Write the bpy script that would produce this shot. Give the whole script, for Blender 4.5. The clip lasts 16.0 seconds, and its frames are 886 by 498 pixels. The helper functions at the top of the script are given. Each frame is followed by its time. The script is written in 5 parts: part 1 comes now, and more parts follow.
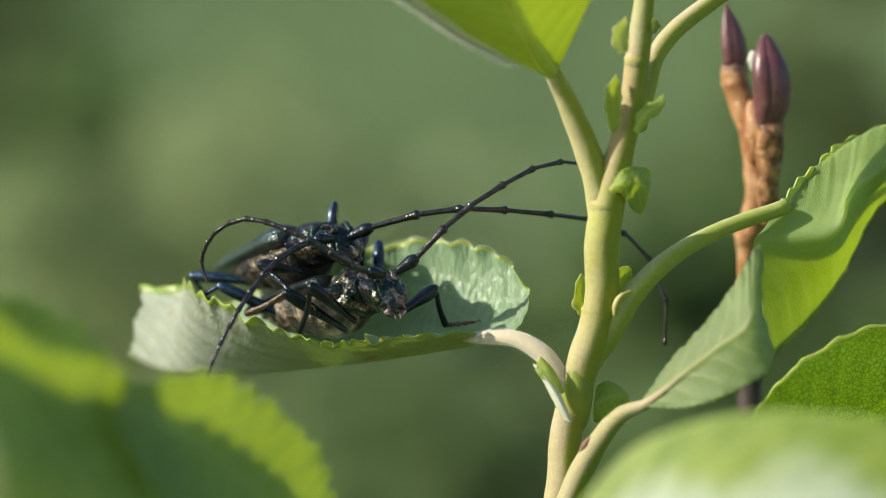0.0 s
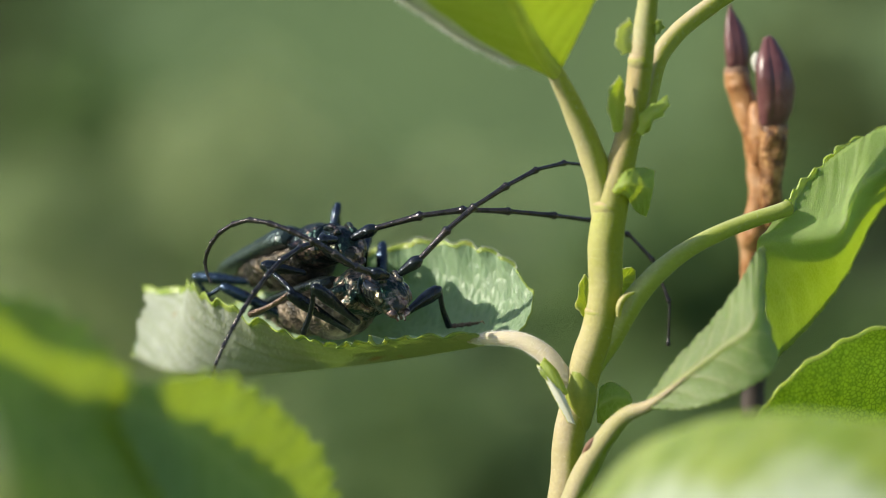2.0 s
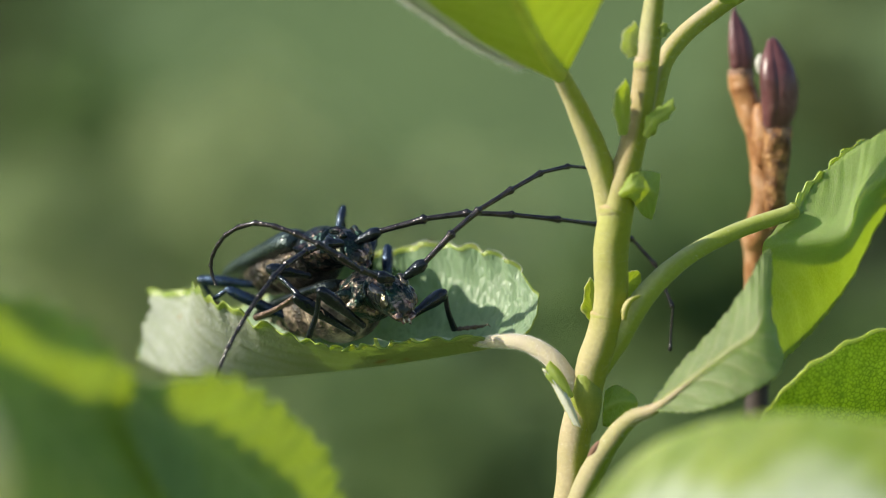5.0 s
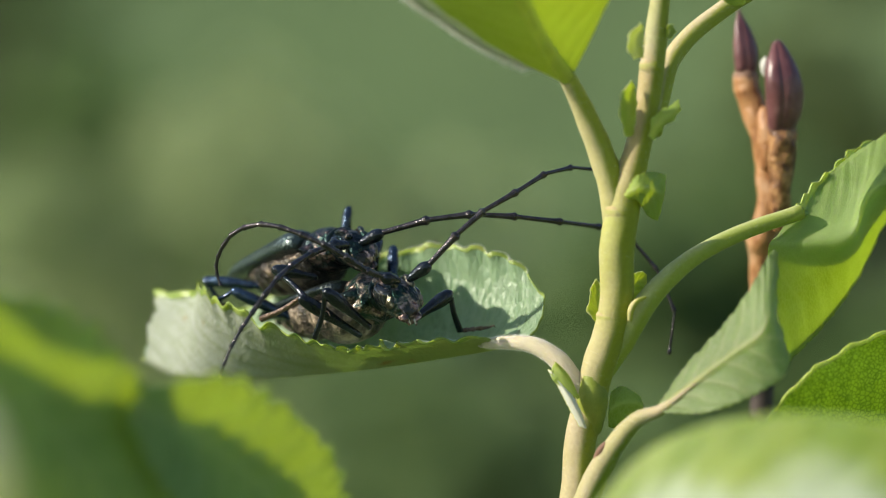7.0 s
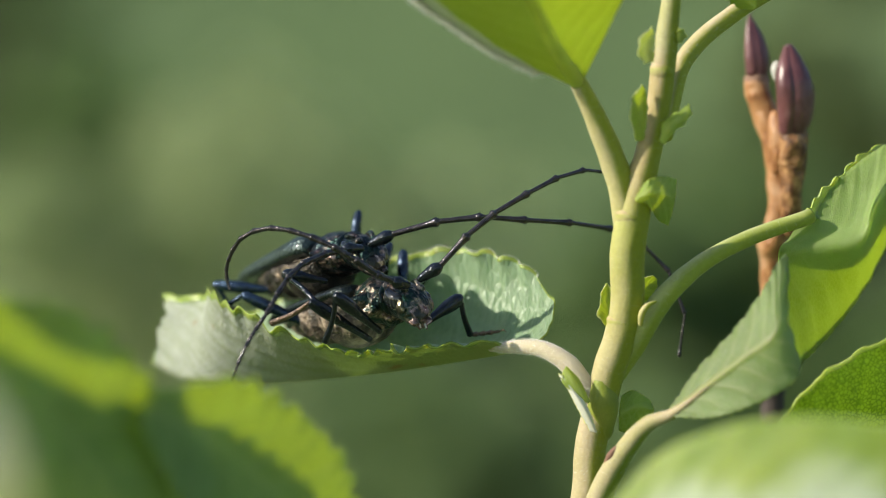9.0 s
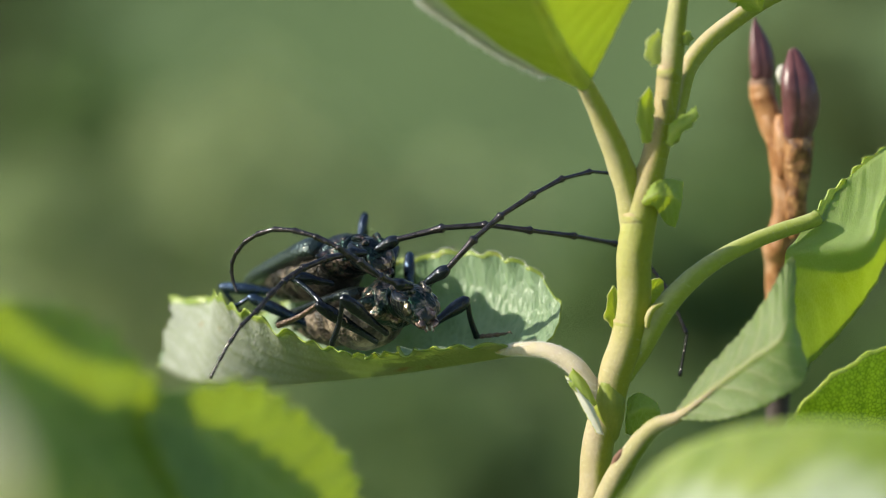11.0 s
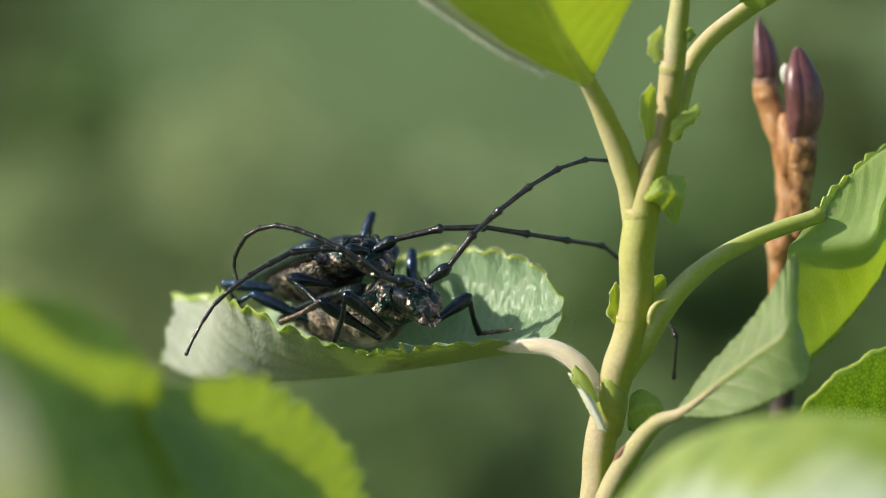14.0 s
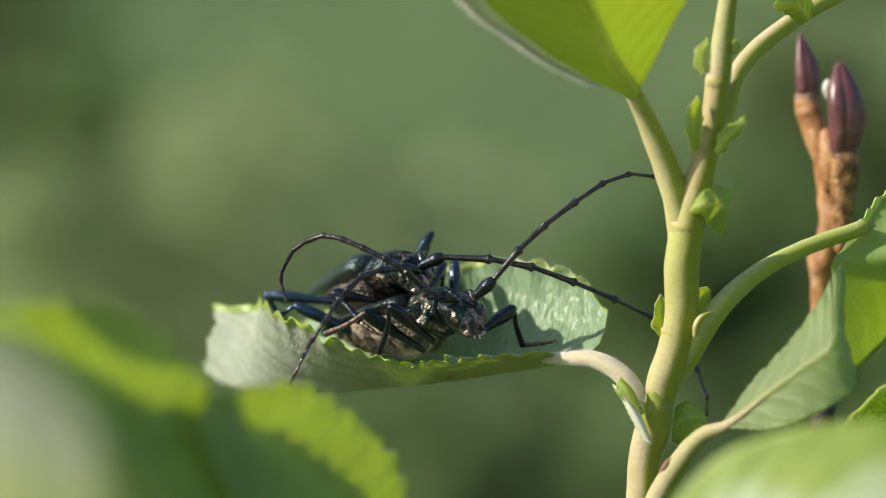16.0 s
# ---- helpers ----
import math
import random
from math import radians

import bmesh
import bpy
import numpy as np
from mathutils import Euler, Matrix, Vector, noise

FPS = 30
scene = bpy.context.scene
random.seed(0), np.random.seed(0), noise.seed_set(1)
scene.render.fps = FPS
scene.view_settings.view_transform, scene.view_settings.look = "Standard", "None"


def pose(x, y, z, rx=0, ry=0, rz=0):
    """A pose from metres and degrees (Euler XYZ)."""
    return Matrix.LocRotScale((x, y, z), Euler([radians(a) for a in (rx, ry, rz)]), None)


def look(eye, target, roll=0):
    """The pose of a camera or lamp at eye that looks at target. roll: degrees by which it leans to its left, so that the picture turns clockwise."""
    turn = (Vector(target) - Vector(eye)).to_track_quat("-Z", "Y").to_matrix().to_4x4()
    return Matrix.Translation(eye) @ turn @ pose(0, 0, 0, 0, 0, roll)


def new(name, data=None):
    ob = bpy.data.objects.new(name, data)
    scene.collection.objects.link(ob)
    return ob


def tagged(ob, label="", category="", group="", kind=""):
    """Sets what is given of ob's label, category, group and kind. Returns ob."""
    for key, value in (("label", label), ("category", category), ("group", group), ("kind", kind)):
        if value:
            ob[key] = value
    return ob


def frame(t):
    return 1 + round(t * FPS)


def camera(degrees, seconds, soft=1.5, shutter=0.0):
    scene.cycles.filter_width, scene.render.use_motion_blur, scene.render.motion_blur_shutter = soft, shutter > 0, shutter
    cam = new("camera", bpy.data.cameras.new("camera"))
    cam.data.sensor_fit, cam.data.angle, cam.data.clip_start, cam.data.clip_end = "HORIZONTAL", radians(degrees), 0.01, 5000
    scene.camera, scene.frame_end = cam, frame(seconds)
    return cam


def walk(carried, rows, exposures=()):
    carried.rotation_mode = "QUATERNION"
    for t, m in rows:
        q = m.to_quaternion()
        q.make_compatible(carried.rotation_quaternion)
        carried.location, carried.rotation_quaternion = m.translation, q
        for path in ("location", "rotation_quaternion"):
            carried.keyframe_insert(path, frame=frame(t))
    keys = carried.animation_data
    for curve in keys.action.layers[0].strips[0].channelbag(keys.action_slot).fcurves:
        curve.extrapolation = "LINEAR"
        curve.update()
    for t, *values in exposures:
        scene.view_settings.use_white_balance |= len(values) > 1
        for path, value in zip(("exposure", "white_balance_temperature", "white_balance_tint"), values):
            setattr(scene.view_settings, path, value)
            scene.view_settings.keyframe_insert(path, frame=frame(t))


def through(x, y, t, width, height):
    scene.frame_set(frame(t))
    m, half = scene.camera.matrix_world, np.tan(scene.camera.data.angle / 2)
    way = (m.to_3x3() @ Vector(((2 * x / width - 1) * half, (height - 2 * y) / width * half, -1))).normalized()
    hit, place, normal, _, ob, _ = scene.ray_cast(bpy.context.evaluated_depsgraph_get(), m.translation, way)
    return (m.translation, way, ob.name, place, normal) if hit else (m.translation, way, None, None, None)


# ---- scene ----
cam = camera(16.0, 16.0, soft=0.7)
cam.data.dof.use_dof = True
cam.data.dof.focus_distance = 0.387
cam.data.dof.aperture_fstop = 11.0
EYE = look((0, -0.3905, 1.0), (0, 0, 1.0))
walk(cam, [(0, EYE), (16.0, EYE)])

# ---- daylight ----
SUN = Vector((-0.835, -0.23, 0.49)).normalized()
world = bpy.data.worlds.new("sky")
scene.world = world
world.use_nodes = True
sky = world.node_tree.nodes.new("ShaderNodeTexSky")
sky.sky_type, sky.sun_disc = "NISHITA", False
sky.sun_elevation = math.asin(SUN.z)
sky.sun_rotation = math.atan2(SUN.x, SUN.y)
world.node_tree.links.new(sky.outputs[0], world.node_tree.nodes["Background"].inputs[0])
world.node_tree.nodes["Background"].inputs[1].default_value = 0.125
sun = new("sun", bpy.data.lights.new("sun", "SUN"))
sun.data.energy, sun.data.angle, sun.data.color = 4.8, radians(0.6), (1.0, 0.925, 0.77)
sun.matrix_world = look(SUN * 20 + Vector((0, 0, 1)), (0, 0, 1.0))
scene.view_settings.exposure = 0.42

ORIGIN = Vector((0, 0, 1.0))          # the middle of the scene, a metre above the ground


def mm(p):
    """A place in millimetres from ORIGIN, as metres in the world."""
    return Vector(p) * 0.001 + ORIGIN


# ---- materials ----
def material(name):
    m = bpy.data.materials.new(name)
    m.use_nodes = True
    nt = m.node_tree
    return m, nt, nt.nodes["Principled BSDF"]


def add(nt, kind, **inputs):
    n = nt.nodes.new("ShaderNode" + kind)
    for k, v in inputs.items():
        n.inputs[k.replace("_", " ")].default_value = v
    return n


def ramp(nt, source, stops):
    n = nt.nodes.new("ShaderNodeValToRGB")
    while len(n.color_ramp.elements) < len(stops):
        n.color_ramp.elements.new(0.5)
    for e, (at, c) in zip(n.color_ramp.elements, stops):
        e.position, e.color = at, (*c, 1)
    nt.links.new(source, n.inputs[0])
    return n.outputs[0]


def mix(nt, a, b, factor, blend="MIX"):
    n = nt.nodes.new("ShaderNodeMix")
    n.data_type, n.blend_type = "RGBA", blend
    for sock, v in ((n.inputs[6], a), (n.inputs[7], b), (n.inputs[0], factor)):
        if isinstance(v, (tuple, list)):
            sock.default_value = (*v, 1)
        elif isinstance(v, (int, float)):
            sock.default_value = v
        else:
            nt.links.new(v, sock)
    return n.outputs[2]


def noise_of(nt, scale, detail=4.0, coords="Object", rough=0.6):
    c = nt.nodes.new("ShaderNodeTexCoord")
    n = add(nt, "TexNoise", Scale=scale, Detail=detail, Roughness=rough)
    nt.links.new(c.outputs[coords], n.inputs["Vector"])
    return n.outputs[0]


def bump(nt, bsdf, height, strength, distance):
    b = add(nt, "Bump", Strength=strength, Distance=distance)
    nt.links.new(height, b.inputs["Height"])
    nt.links.new(b.outputs[0], bsdf.inputs["Normal"])
    return b.outputs[0]


def leaf_material(name, dark, light, vein, rough, glow, through, relief=0.5, net_size=16.0, dark_net=0.0, mottle=160, fuzz_depth=0.0001, spots=False, streaks=0.0, along=(2.2, 16, 1), streak_tint=(0.24, 0.28, 0.16), sky_sheen=0.0, turn=0.0, down=0.0, green_base=False):
    """A leaf's face: mottled green, a net of veins, and light that passes through."""
    m, nt, p = material(name)
    veins = nt.nodes.new("ShaderNodeAttribute")
    veins.attribute_name = "vein"
    uv = nt.nodes.new("ShaderNodeUVMap")
    net = add(nt, "TexVoronoi", Scale=net_size)
    net.feature = "DISTANCE_TO_EDGE"
    squeeze = nt.nodes.new("ShaderNodeMapping")
    squeeze.inputs["Scale"].default_value = (1.0, 0.3, 1.0) if streaks else (1, 1, 1)
    nt.links.new(uv.outputs[0], squeeze.inputs[0])
    nt.links.new(squeeze.outputs[0], net.inputs["Vector"])
    mesh = ramp(nt, net.outputs["Distance"], [(0.0, (1, 1, 1)), (0.16, (0, 0, 0))])
    base = ramp(nt, noise_of(nt, mottle), [(0.34, dark), (0.66, light)])
    pale = tuple(min(1.0, 1.45 * c + 0.03) for c in light)
    base = mix(nt, base, pale, ramp(nt, noise_of(nt, 75, 3), [(0.48, (0, 0, 0)), (0.72, (0.6, 0.6, 0.6))]))
    base = mix(nt, base, mix(nt, base, vein, 0.5), mesh)
    base = mix(nt, base, vein, veins.outputs["Fac"])
    grain = noise_of(nt, 2200, 2)
    if streaks:
        stretch = nt.nodes.new("ShaderNodeMapping")
        stretch.vector_type = "TEXTURE"
        stretch.inputs["Scale"].default_value = tuple(1 / a for a in along)
        stretch.inputs["Rotation"].default_value = (0, 0, turn)
        nt.links.new(uv.outputs[0], stretch.inputs[0])
        lines = add(nt, "TexNoise", Scale=1.0, Detail=5.0, Roughness=0.6)
        nt.links.new(stretch.outputs[0], lines.inputs["Vector"])
        base = mix(nt, base, mix(nt, base, streak_tint, 0.8), ramp(nt, lines.outputs[0], [(0.48, (0, 0, 0)), (0.66, (streaks, streaks, streaks))]))
    # pale reflected sky painted across one half of the leaf
    if sky_sheen:
        cut = nt.nodes.new("ShaderNodeSeparateXYZ")
        nt.links.new(uv.outputs[0], cut.inputs[0])
        wobble = mix(nt, cut.outputs[1], noise_of(nt, 60, 3), 0.66)
        base = mix(nt, base, (0.54, 0.60, 0.50), ramp(nt, wobble, [(0.33, (sky_sheen, sky_sheen, sky_sheen)), (0.52, (0, 0, 0))]))
    if green_base:
        cut = nt.nodes.new("ShaderNodeSeparateXYZ")
        nt.links.new(uv.outputs[0], cut.inputs[0])
        reach = mix(nt, cut.outputs[0], noise_of(nt, 90, 3), 0.5)
        base = mix(nt, (0.30, 0.345, 0.12), base, ramp(nt, mix(nt, reach, (0.5, 0.5, 0.5), 1.0, "MULTIPLY"), [(0.52, (0, 0, 0)), (0.90, (1, 1, 1))]))
    base = mix(nt, base, grain, 0.12, "OVERLAY")
    if spots:
        spot = ramp(nt, noise_of(nt, 210, 2), [(0.70, (0, 0, 0)), (0.735, (1, 1, 1))])
        base = mix(nt, base, (0.30, 0.15, 0.06), spot)
    nt.links.new(base, p.inputs["Base Color"])
    p.inputs["Roughness"].default_value = rough
    p.inputs["Specular IOR Level"].default_value = 0.45
    p.inputs["Sheen Weight"].default_value = down
    h = mix(nt, mesh, grain, 0.3)
    if streaks:
        dome = ramp(nt, net.outputs["Distance"], [(0.0, (0, 0, 0)), (0.45, (1, 1, 1))])
        h = mix(nt, mix(nt, dome, grain, 0.1), lines.outputs[0], 0.4)
    normal = bump(nt, p, h, relief, fuzz_depth)
    t = nt.nodes.new("ShaderNodeBsdfTranslucent")
    shine = mix(nt, glow, base, 0.25)
    if dark_net:
        shine = mix(nt, shine, (0.20, 0.36, 0.03), mix(nt, mesh, veins.outputs["Fac"], 0.8, "ADD"))
        shine = mix(nt, shine, mix(nt, shine, (0.3, 0.5, 0.03), dark_net), noise_of(nt, 420, 3))
    nt.links.new(shine, t.inputs[0])
    nt.links.new(normal, t.inputs[1])
    ms = nt.nodes.new("ShaderNodeMixShader")
    ms.inputs[0].default_value = through
    nt.links.new(p.outputs[0], ms.inputs[1])
    nt.links.new(t.outputs[0], ms.inputs[2])
    nt.links.new(ms.outputs[0], nt.nodes["Material Output"].inputs[0])
    return m


def plain(name, stops, scale, rough, relief=0.4, fine=2500, depth=0.00012, metal=0.0, sheen=0.0, flesh=0.0):
    """Mottled surface with fine grain; flesh lets light spread under a juicy skin."""
    m, nt, p = material(name)
    base = ramp(nt, noise_of(nt, scale), stops)
    grain = noise_of(nt, fine, 3)
    base = mix(nt, base, grain, 0.18, "OVERLAY")
    nt.links.new(base, p.inputs["Base Color"])
    p.inputs["Roughness"].default_value = rough
    p.inputs["Metallic"].default_value = metal
    p.inputs["Sheen Weight"].default_value = sheen
    p.inputs["Subsurface Weight"].default_value = flesh
    p.inputs["Subsurface Radius"].default_value = (0.85, 1.0, 0.07)
    p.inputs["Subsurface Scale"].default_value = 0.0026
    bump(nt, p, grain, relief, depth)
    return m


GLOW = (0.92, 1.0, 0.12)
LEAF_TOP = leaf_material("leaf upper face", (0.14, 0.26, 0.11), (0.20, 0.35, 0.15), (0.40, 0.50, 0.24), 0.34, (0.84, 0.95, 0.10), 0.46)
LEAF_UNDER = leaf_material("leaf underside", (0.17, 0.28, 0.06), (0.25, 0.36, 0.11), (0.46, 0.52, 0.24), 0.6, GLOW, 0.6)
TWIST_UNDER = leaf_material("satin leaf underside", (0.115, 0.18, 0.075), (0.165, 0.23, 0.11), (0.46, 0.42, 0.27), 0.45, (0.80, 1.0, 0.10), 0.52, 0.3, 22.0)
BENT = leaf_material("bent leaf face", (0.21, 0.30, 0.09), (0.34, 0.42, 0.20), (0.44, 0.50, 0.24), 0.36, (0.82, 0.98, 0.03), 0.62, 0.3, 18.0)
FELT = leaf_material("white felt", (0.70, 0.71, 0.66), (0.80, 0.81, 0.76), (0.7, 0.7, 0.6), 0.9, (0.85, 0.9, 0.6), 0.3, 0.5, 26.0, 0.0, 420)
NET_UNDER = leaf_material("netted leaf underside", (0.13, 0.25, 0.05), (0.19, 0.32, 0.08), (0.10, 0.19, 0.05), 0.5, (0.74, 1.0, 0.10), 0.72, 0.8, 17.0, 0.5)
PALE_UNDER = leaf_material("pale leaf underside", (0.13, 0.23, 0.004), (0.27, 0.33, 0.04), (0.32, 0.42, 0.16), 0.42, GLOW, 0.42, 0.5, 16.0, 0.0, 70, sky_sheen=0.95)
# the pale streak tint paints silvery glints into this face
CUP_TOP = leaf_material("young leaf upper face", (0.17, 0.28, 0.15), (0.22, 0.34, 0.185), (0.34, 0.45, 0.27), 0.40, (0.66, 0.90, 0.56), 0.36, 1.0, 18.0, 0.0, 260, 0.00022, True, 0.6, (16, 1.5, 1), (0.40, 0.51, 0.36), down=0.6)
# the dark vein and streak tints paint shade beside the raised veins
CUP_UNDER = leaf_material("downy leaf underside", (0.37, 0.39, 0.37), (0.47, 0.49, 0.46), (0.26, 0.30, 0.20), 0.85, (0.84, 0.94, 0.20), 0.36, 0.9, 26.0, 0.0, 420, 0.00016, True, 0.85, (0.9, 8, 1), (0.22, 0.255, 0.17), turn=0.55, green_base=True)
STIPULE = leaf_material("stipule", (0.22, 0.34, 0.07), (0.32, 0.42, 0.12), (0.40, 0.48, 0.18), 0.5, GLOW, 0.55, 0.4, 30.0, 0.0, 400)
PALE_STIPULE = leaf_material("downy stipule", (0.42, 0.46, 0.24), (0.55, 0.57, 0.36), (0.58, 0.60, 0.40), 0.7, GLOW, 0.5, 0.4, 30.0, 0.0, 400)
MIDRIB = leaf_material("pale midrib", (0.50, 0.56, 0.14), (0.60, 0.66, 0.20), (0.6, 0.64, 0.2), 0.45, (0.95, 0.98, 0.12), 0.6, 0.3)
CUP_RIM = plain("ruffled leaf rim", [(0.3, (0.15, 0.23, 0.03)), (0.6, (0.24, 0.31, 0.06)), (0.78, (0.30, 0.22, 0.07))], 260, 0.4, flesh=0.15)
LEAF_RIM = plain("leaf rim", [(0.3, (0.20, 0.30, 0.055)), (0.7, (0.31, 0.40, 0.11))], 300, 0.45, flesh=0.3)


def skin(name, along, shade_tint, seed_scale=160, shade_share=0.95):
    """Young downy bark: tints along its height, with a lit and a shaded side painted in by normal."""
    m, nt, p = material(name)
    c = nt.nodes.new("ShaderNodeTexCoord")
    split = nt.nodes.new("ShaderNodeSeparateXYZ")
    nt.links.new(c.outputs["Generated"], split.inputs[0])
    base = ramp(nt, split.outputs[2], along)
    base = mix(nt, base, ramp(nt, noise_of(nt, seed_scale), [(0.35, shade_tint), (0.65, along[-1][1])]), 0.3)
    # the side turned from the sun is painted greener and darker
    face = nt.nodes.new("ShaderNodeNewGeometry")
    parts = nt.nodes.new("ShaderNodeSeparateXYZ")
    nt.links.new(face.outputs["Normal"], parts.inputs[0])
    shade_side = mix(nt, parts.outputs[0], noise_of(nt, 240, 3), 0.3)
    base = mix(nt, base, shade_tint, ramp(nt, shade_side, [(0.02, (0, 0, 0)), (0.34, (shade_share, shade_share, shade_share))]))
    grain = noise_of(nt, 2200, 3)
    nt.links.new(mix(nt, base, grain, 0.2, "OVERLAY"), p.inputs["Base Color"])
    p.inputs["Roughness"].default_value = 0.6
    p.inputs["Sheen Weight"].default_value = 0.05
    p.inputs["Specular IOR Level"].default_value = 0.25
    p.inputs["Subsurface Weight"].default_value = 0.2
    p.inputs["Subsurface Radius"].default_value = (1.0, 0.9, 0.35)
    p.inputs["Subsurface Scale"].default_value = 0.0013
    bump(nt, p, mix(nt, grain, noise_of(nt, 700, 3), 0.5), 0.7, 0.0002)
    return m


# third argument: the green painted on the side away from the sun
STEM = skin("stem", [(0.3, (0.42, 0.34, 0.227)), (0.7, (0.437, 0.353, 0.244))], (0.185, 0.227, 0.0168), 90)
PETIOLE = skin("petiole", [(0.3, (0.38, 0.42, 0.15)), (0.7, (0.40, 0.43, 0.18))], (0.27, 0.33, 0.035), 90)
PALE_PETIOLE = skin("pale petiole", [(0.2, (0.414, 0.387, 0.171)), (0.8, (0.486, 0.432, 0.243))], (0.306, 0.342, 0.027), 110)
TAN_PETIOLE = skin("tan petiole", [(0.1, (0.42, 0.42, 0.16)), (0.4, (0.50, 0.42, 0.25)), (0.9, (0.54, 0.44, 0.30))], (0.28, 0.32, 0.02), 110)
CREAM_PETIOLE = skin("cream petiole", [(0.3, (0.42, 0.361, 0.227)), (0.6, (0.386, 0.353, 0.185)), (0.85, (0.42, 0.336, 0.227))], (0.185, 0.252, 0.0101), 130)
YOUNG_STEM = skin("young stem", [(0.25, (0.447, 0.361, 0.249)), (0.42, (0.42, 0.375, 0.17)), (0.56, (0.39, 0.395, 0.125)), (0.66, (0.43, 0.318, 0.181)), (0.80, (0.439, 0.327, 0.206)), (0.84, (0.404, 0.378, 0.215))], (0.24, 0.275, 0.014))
# green darkened to hold the shade of petiole and stipule
SHADED_GREEN = plain("shaded green band", [(0.3, (0.16, 0.21, 0.012)), (0.7, (0.26, 0.29, 0.04))], 160, 0.55, 0.5, flesh=0.08)
DOWN = plain("downy petiole", [(0.3, (0.468, 0.405, 0.279)), (0.7, (0.576, 0.504, 0.378))], 200, 0.8, 0.8, sheen=0.5, flesh=0.2)
HAIR = leaf_material("white down", (0.74, 0.73, 0.66), (0.82, 0.81, 0.76), (0.8, 0.8, 0.76), 0.6, (0.9, 0.9, 0.84), 0.5, 0.0)
BARK = plain("twig bark", [(0.3, (0.20, 0.075, 0.022)), (0.48, (0.35, 0.17, 0.065)), (0.72, (0.46, 0.29, 0.17))], 330, 0.5, 0.9, 900, 0.0003)
SPUR_BARK = plain("wrinkled bark", [(0.36, (0.08, 0.030, 0.012)), (0.5, (0.22, 0.10, 0.035)), (0.66, (0.44, 0.25, 0.11))], 750, 0.5, 1.0, 900, 0.0005)
BUD = plain("bud scale", [(0.3, (0.075, 0.024, 0.028)), (0.6, (0.15, 0.060, 0.062)), (0.8, (0.28, 0.16, 0.15))], 230, 0.34, 0.5, 1200, 0.0002)
OLD_BARK = plain("dark old bark", [(0.3, (0.03, 0.022, 0.02)), (0.7, (0.07, 0.05, 0.045))], 260, 0.7, 0.7)
CORK = plain("bud cushion", [(0.3, (0.13, 0.06, 0.04)), (0.7, (0.30, 0.18, 0.12))], 500, 0.7, 0.8)


def chitin(name, stops, scale, rough, metal=0.75, pits=0.5, grit=2600.0):
    """Beetle armour: dark metal with a change of tint and fine pits."""
    m, nt, p = material(name)
    base = ramp(nt, noise_of(nt, scale, 3), stops)
    nt.links.new(base, p.inputs["Base Color"])
    c = nt.nodes.new("ShaderNodeTexCoord")
    v = add(nt, "TexVoronoi", Scale=grit)
    nt.links.new(c.outputs["Object"], v.inputs["Vector"])
    h = mix(nt, v.outputs["Distance"], noise_of(nt, 1100, 5), 0.55)
    p.inputs["Metallic"].default_value = metal
    p.inputs["Roughness"].default_value = rough
    p.inputs["Coat Weight"].default_value = 0.4
    p.inputs["Coat Roughness"].default_value = 0.07
    bump(nt, p, h, pits, 0.00048)
    return m


def bronze(name, dark, mid, bright, share, facet=1500.0, rough=0.24):
    """Wrinkled metallic armour: dark, with clusters of small copper and gold facets between its creases."""
    m, nt, p = material(name)
    c = nt.nodes.new("ShaderNodeTexCoord")
    warp = add(nt, "TexNoise", Scale=900.0, Detail=2.0)
    nt.links.new(c.outputs["Object"], warp.inputs["Vector"])
    where = mix(nt, c.outputs["Object"], warp.outputs["Color"], 0.0006)
    cells = add(nt, "TexVoronoi", Scale=facet * 1.45)
    nt.links.new(where, cells.inputs["Vector"])
    tone = nt.nodes.new("ShaderNodeSeparateColor")
    nt.links.new(cells.outputs["Color"], tone.inputs[0])
    cluster = ramp(nt, noise_of(nt, 600, 4), [(share, (0, 0, 0)), (share + 0.12, (1, 1, 1))])
    tint = ramp(nt, tone.outputs[0], [(0.15, mid), (0.55, tuple(0.5 * (a + b) for a, b in zip(mid, bright))), (0.9, bright)])
    base = mix(nt, dark, tint, cluster)
    sheen = ramp(nt, noise_of(nt, 260, 2), [(0.40, (0, 0, 0)), (0.62, (0.5, 0.5, 0.5))])
    base = mix(nt, base, mix(nt, base, (0.02, 0.09, 0.06), 0.6), sheen)
    nt.links.new(base, p.inputs["Base Color"])
    p.inputs["Metallic"].default_value = 0.85
    p.inputs["Roughness"].default_value = rough + 0.07
    p.inputs["Coat Weight"].default_value = 0.3
    p.inputs["Coat Roughness"].default_value = 0.08
    bump(nt, p, mix(nt, cells.outputs["Distance"], noise_of(nt, 900, 3), 0.5), 0.7, 0.00045)
    return m


ARMOUR = bronze("bronze armour", (0.012, 0.020, 0.020), (0.11, 0.065, 0.055), (0.44, 0.31, 0.23), 0.47, 1700.0, 0.33)
PLUM = bronze("dark plum armour", (0.012, 0.014, 0.020), (0.07, 0.035, 0.04), (0.36, 0.23, 0.20), 0.50, 1300.0, 0.28)
GOLD = bronze("golden cheek", (0.05, 0.04, 0.03), (0.14, 0.11, 0.07), (0.42, 0.34, 0.24), 0.45, 1100.0, 0.22)
WING = chitin("wing case", [(0.3, (0.022, 0.038, 0.038)), (0.7, (0.055, 0.082, 0.078))], 200, 0.36, 0.6, 0.6)
# wing case colour darkened by the shade of the mounted mate
SHADED_WING = chitin("shaded wing case", [(0.3, (0.006, 0.012, 0.012)), (0.7, (0.016, 0.026, 0.024))], 200, 0.36, 0.6, 0.6)
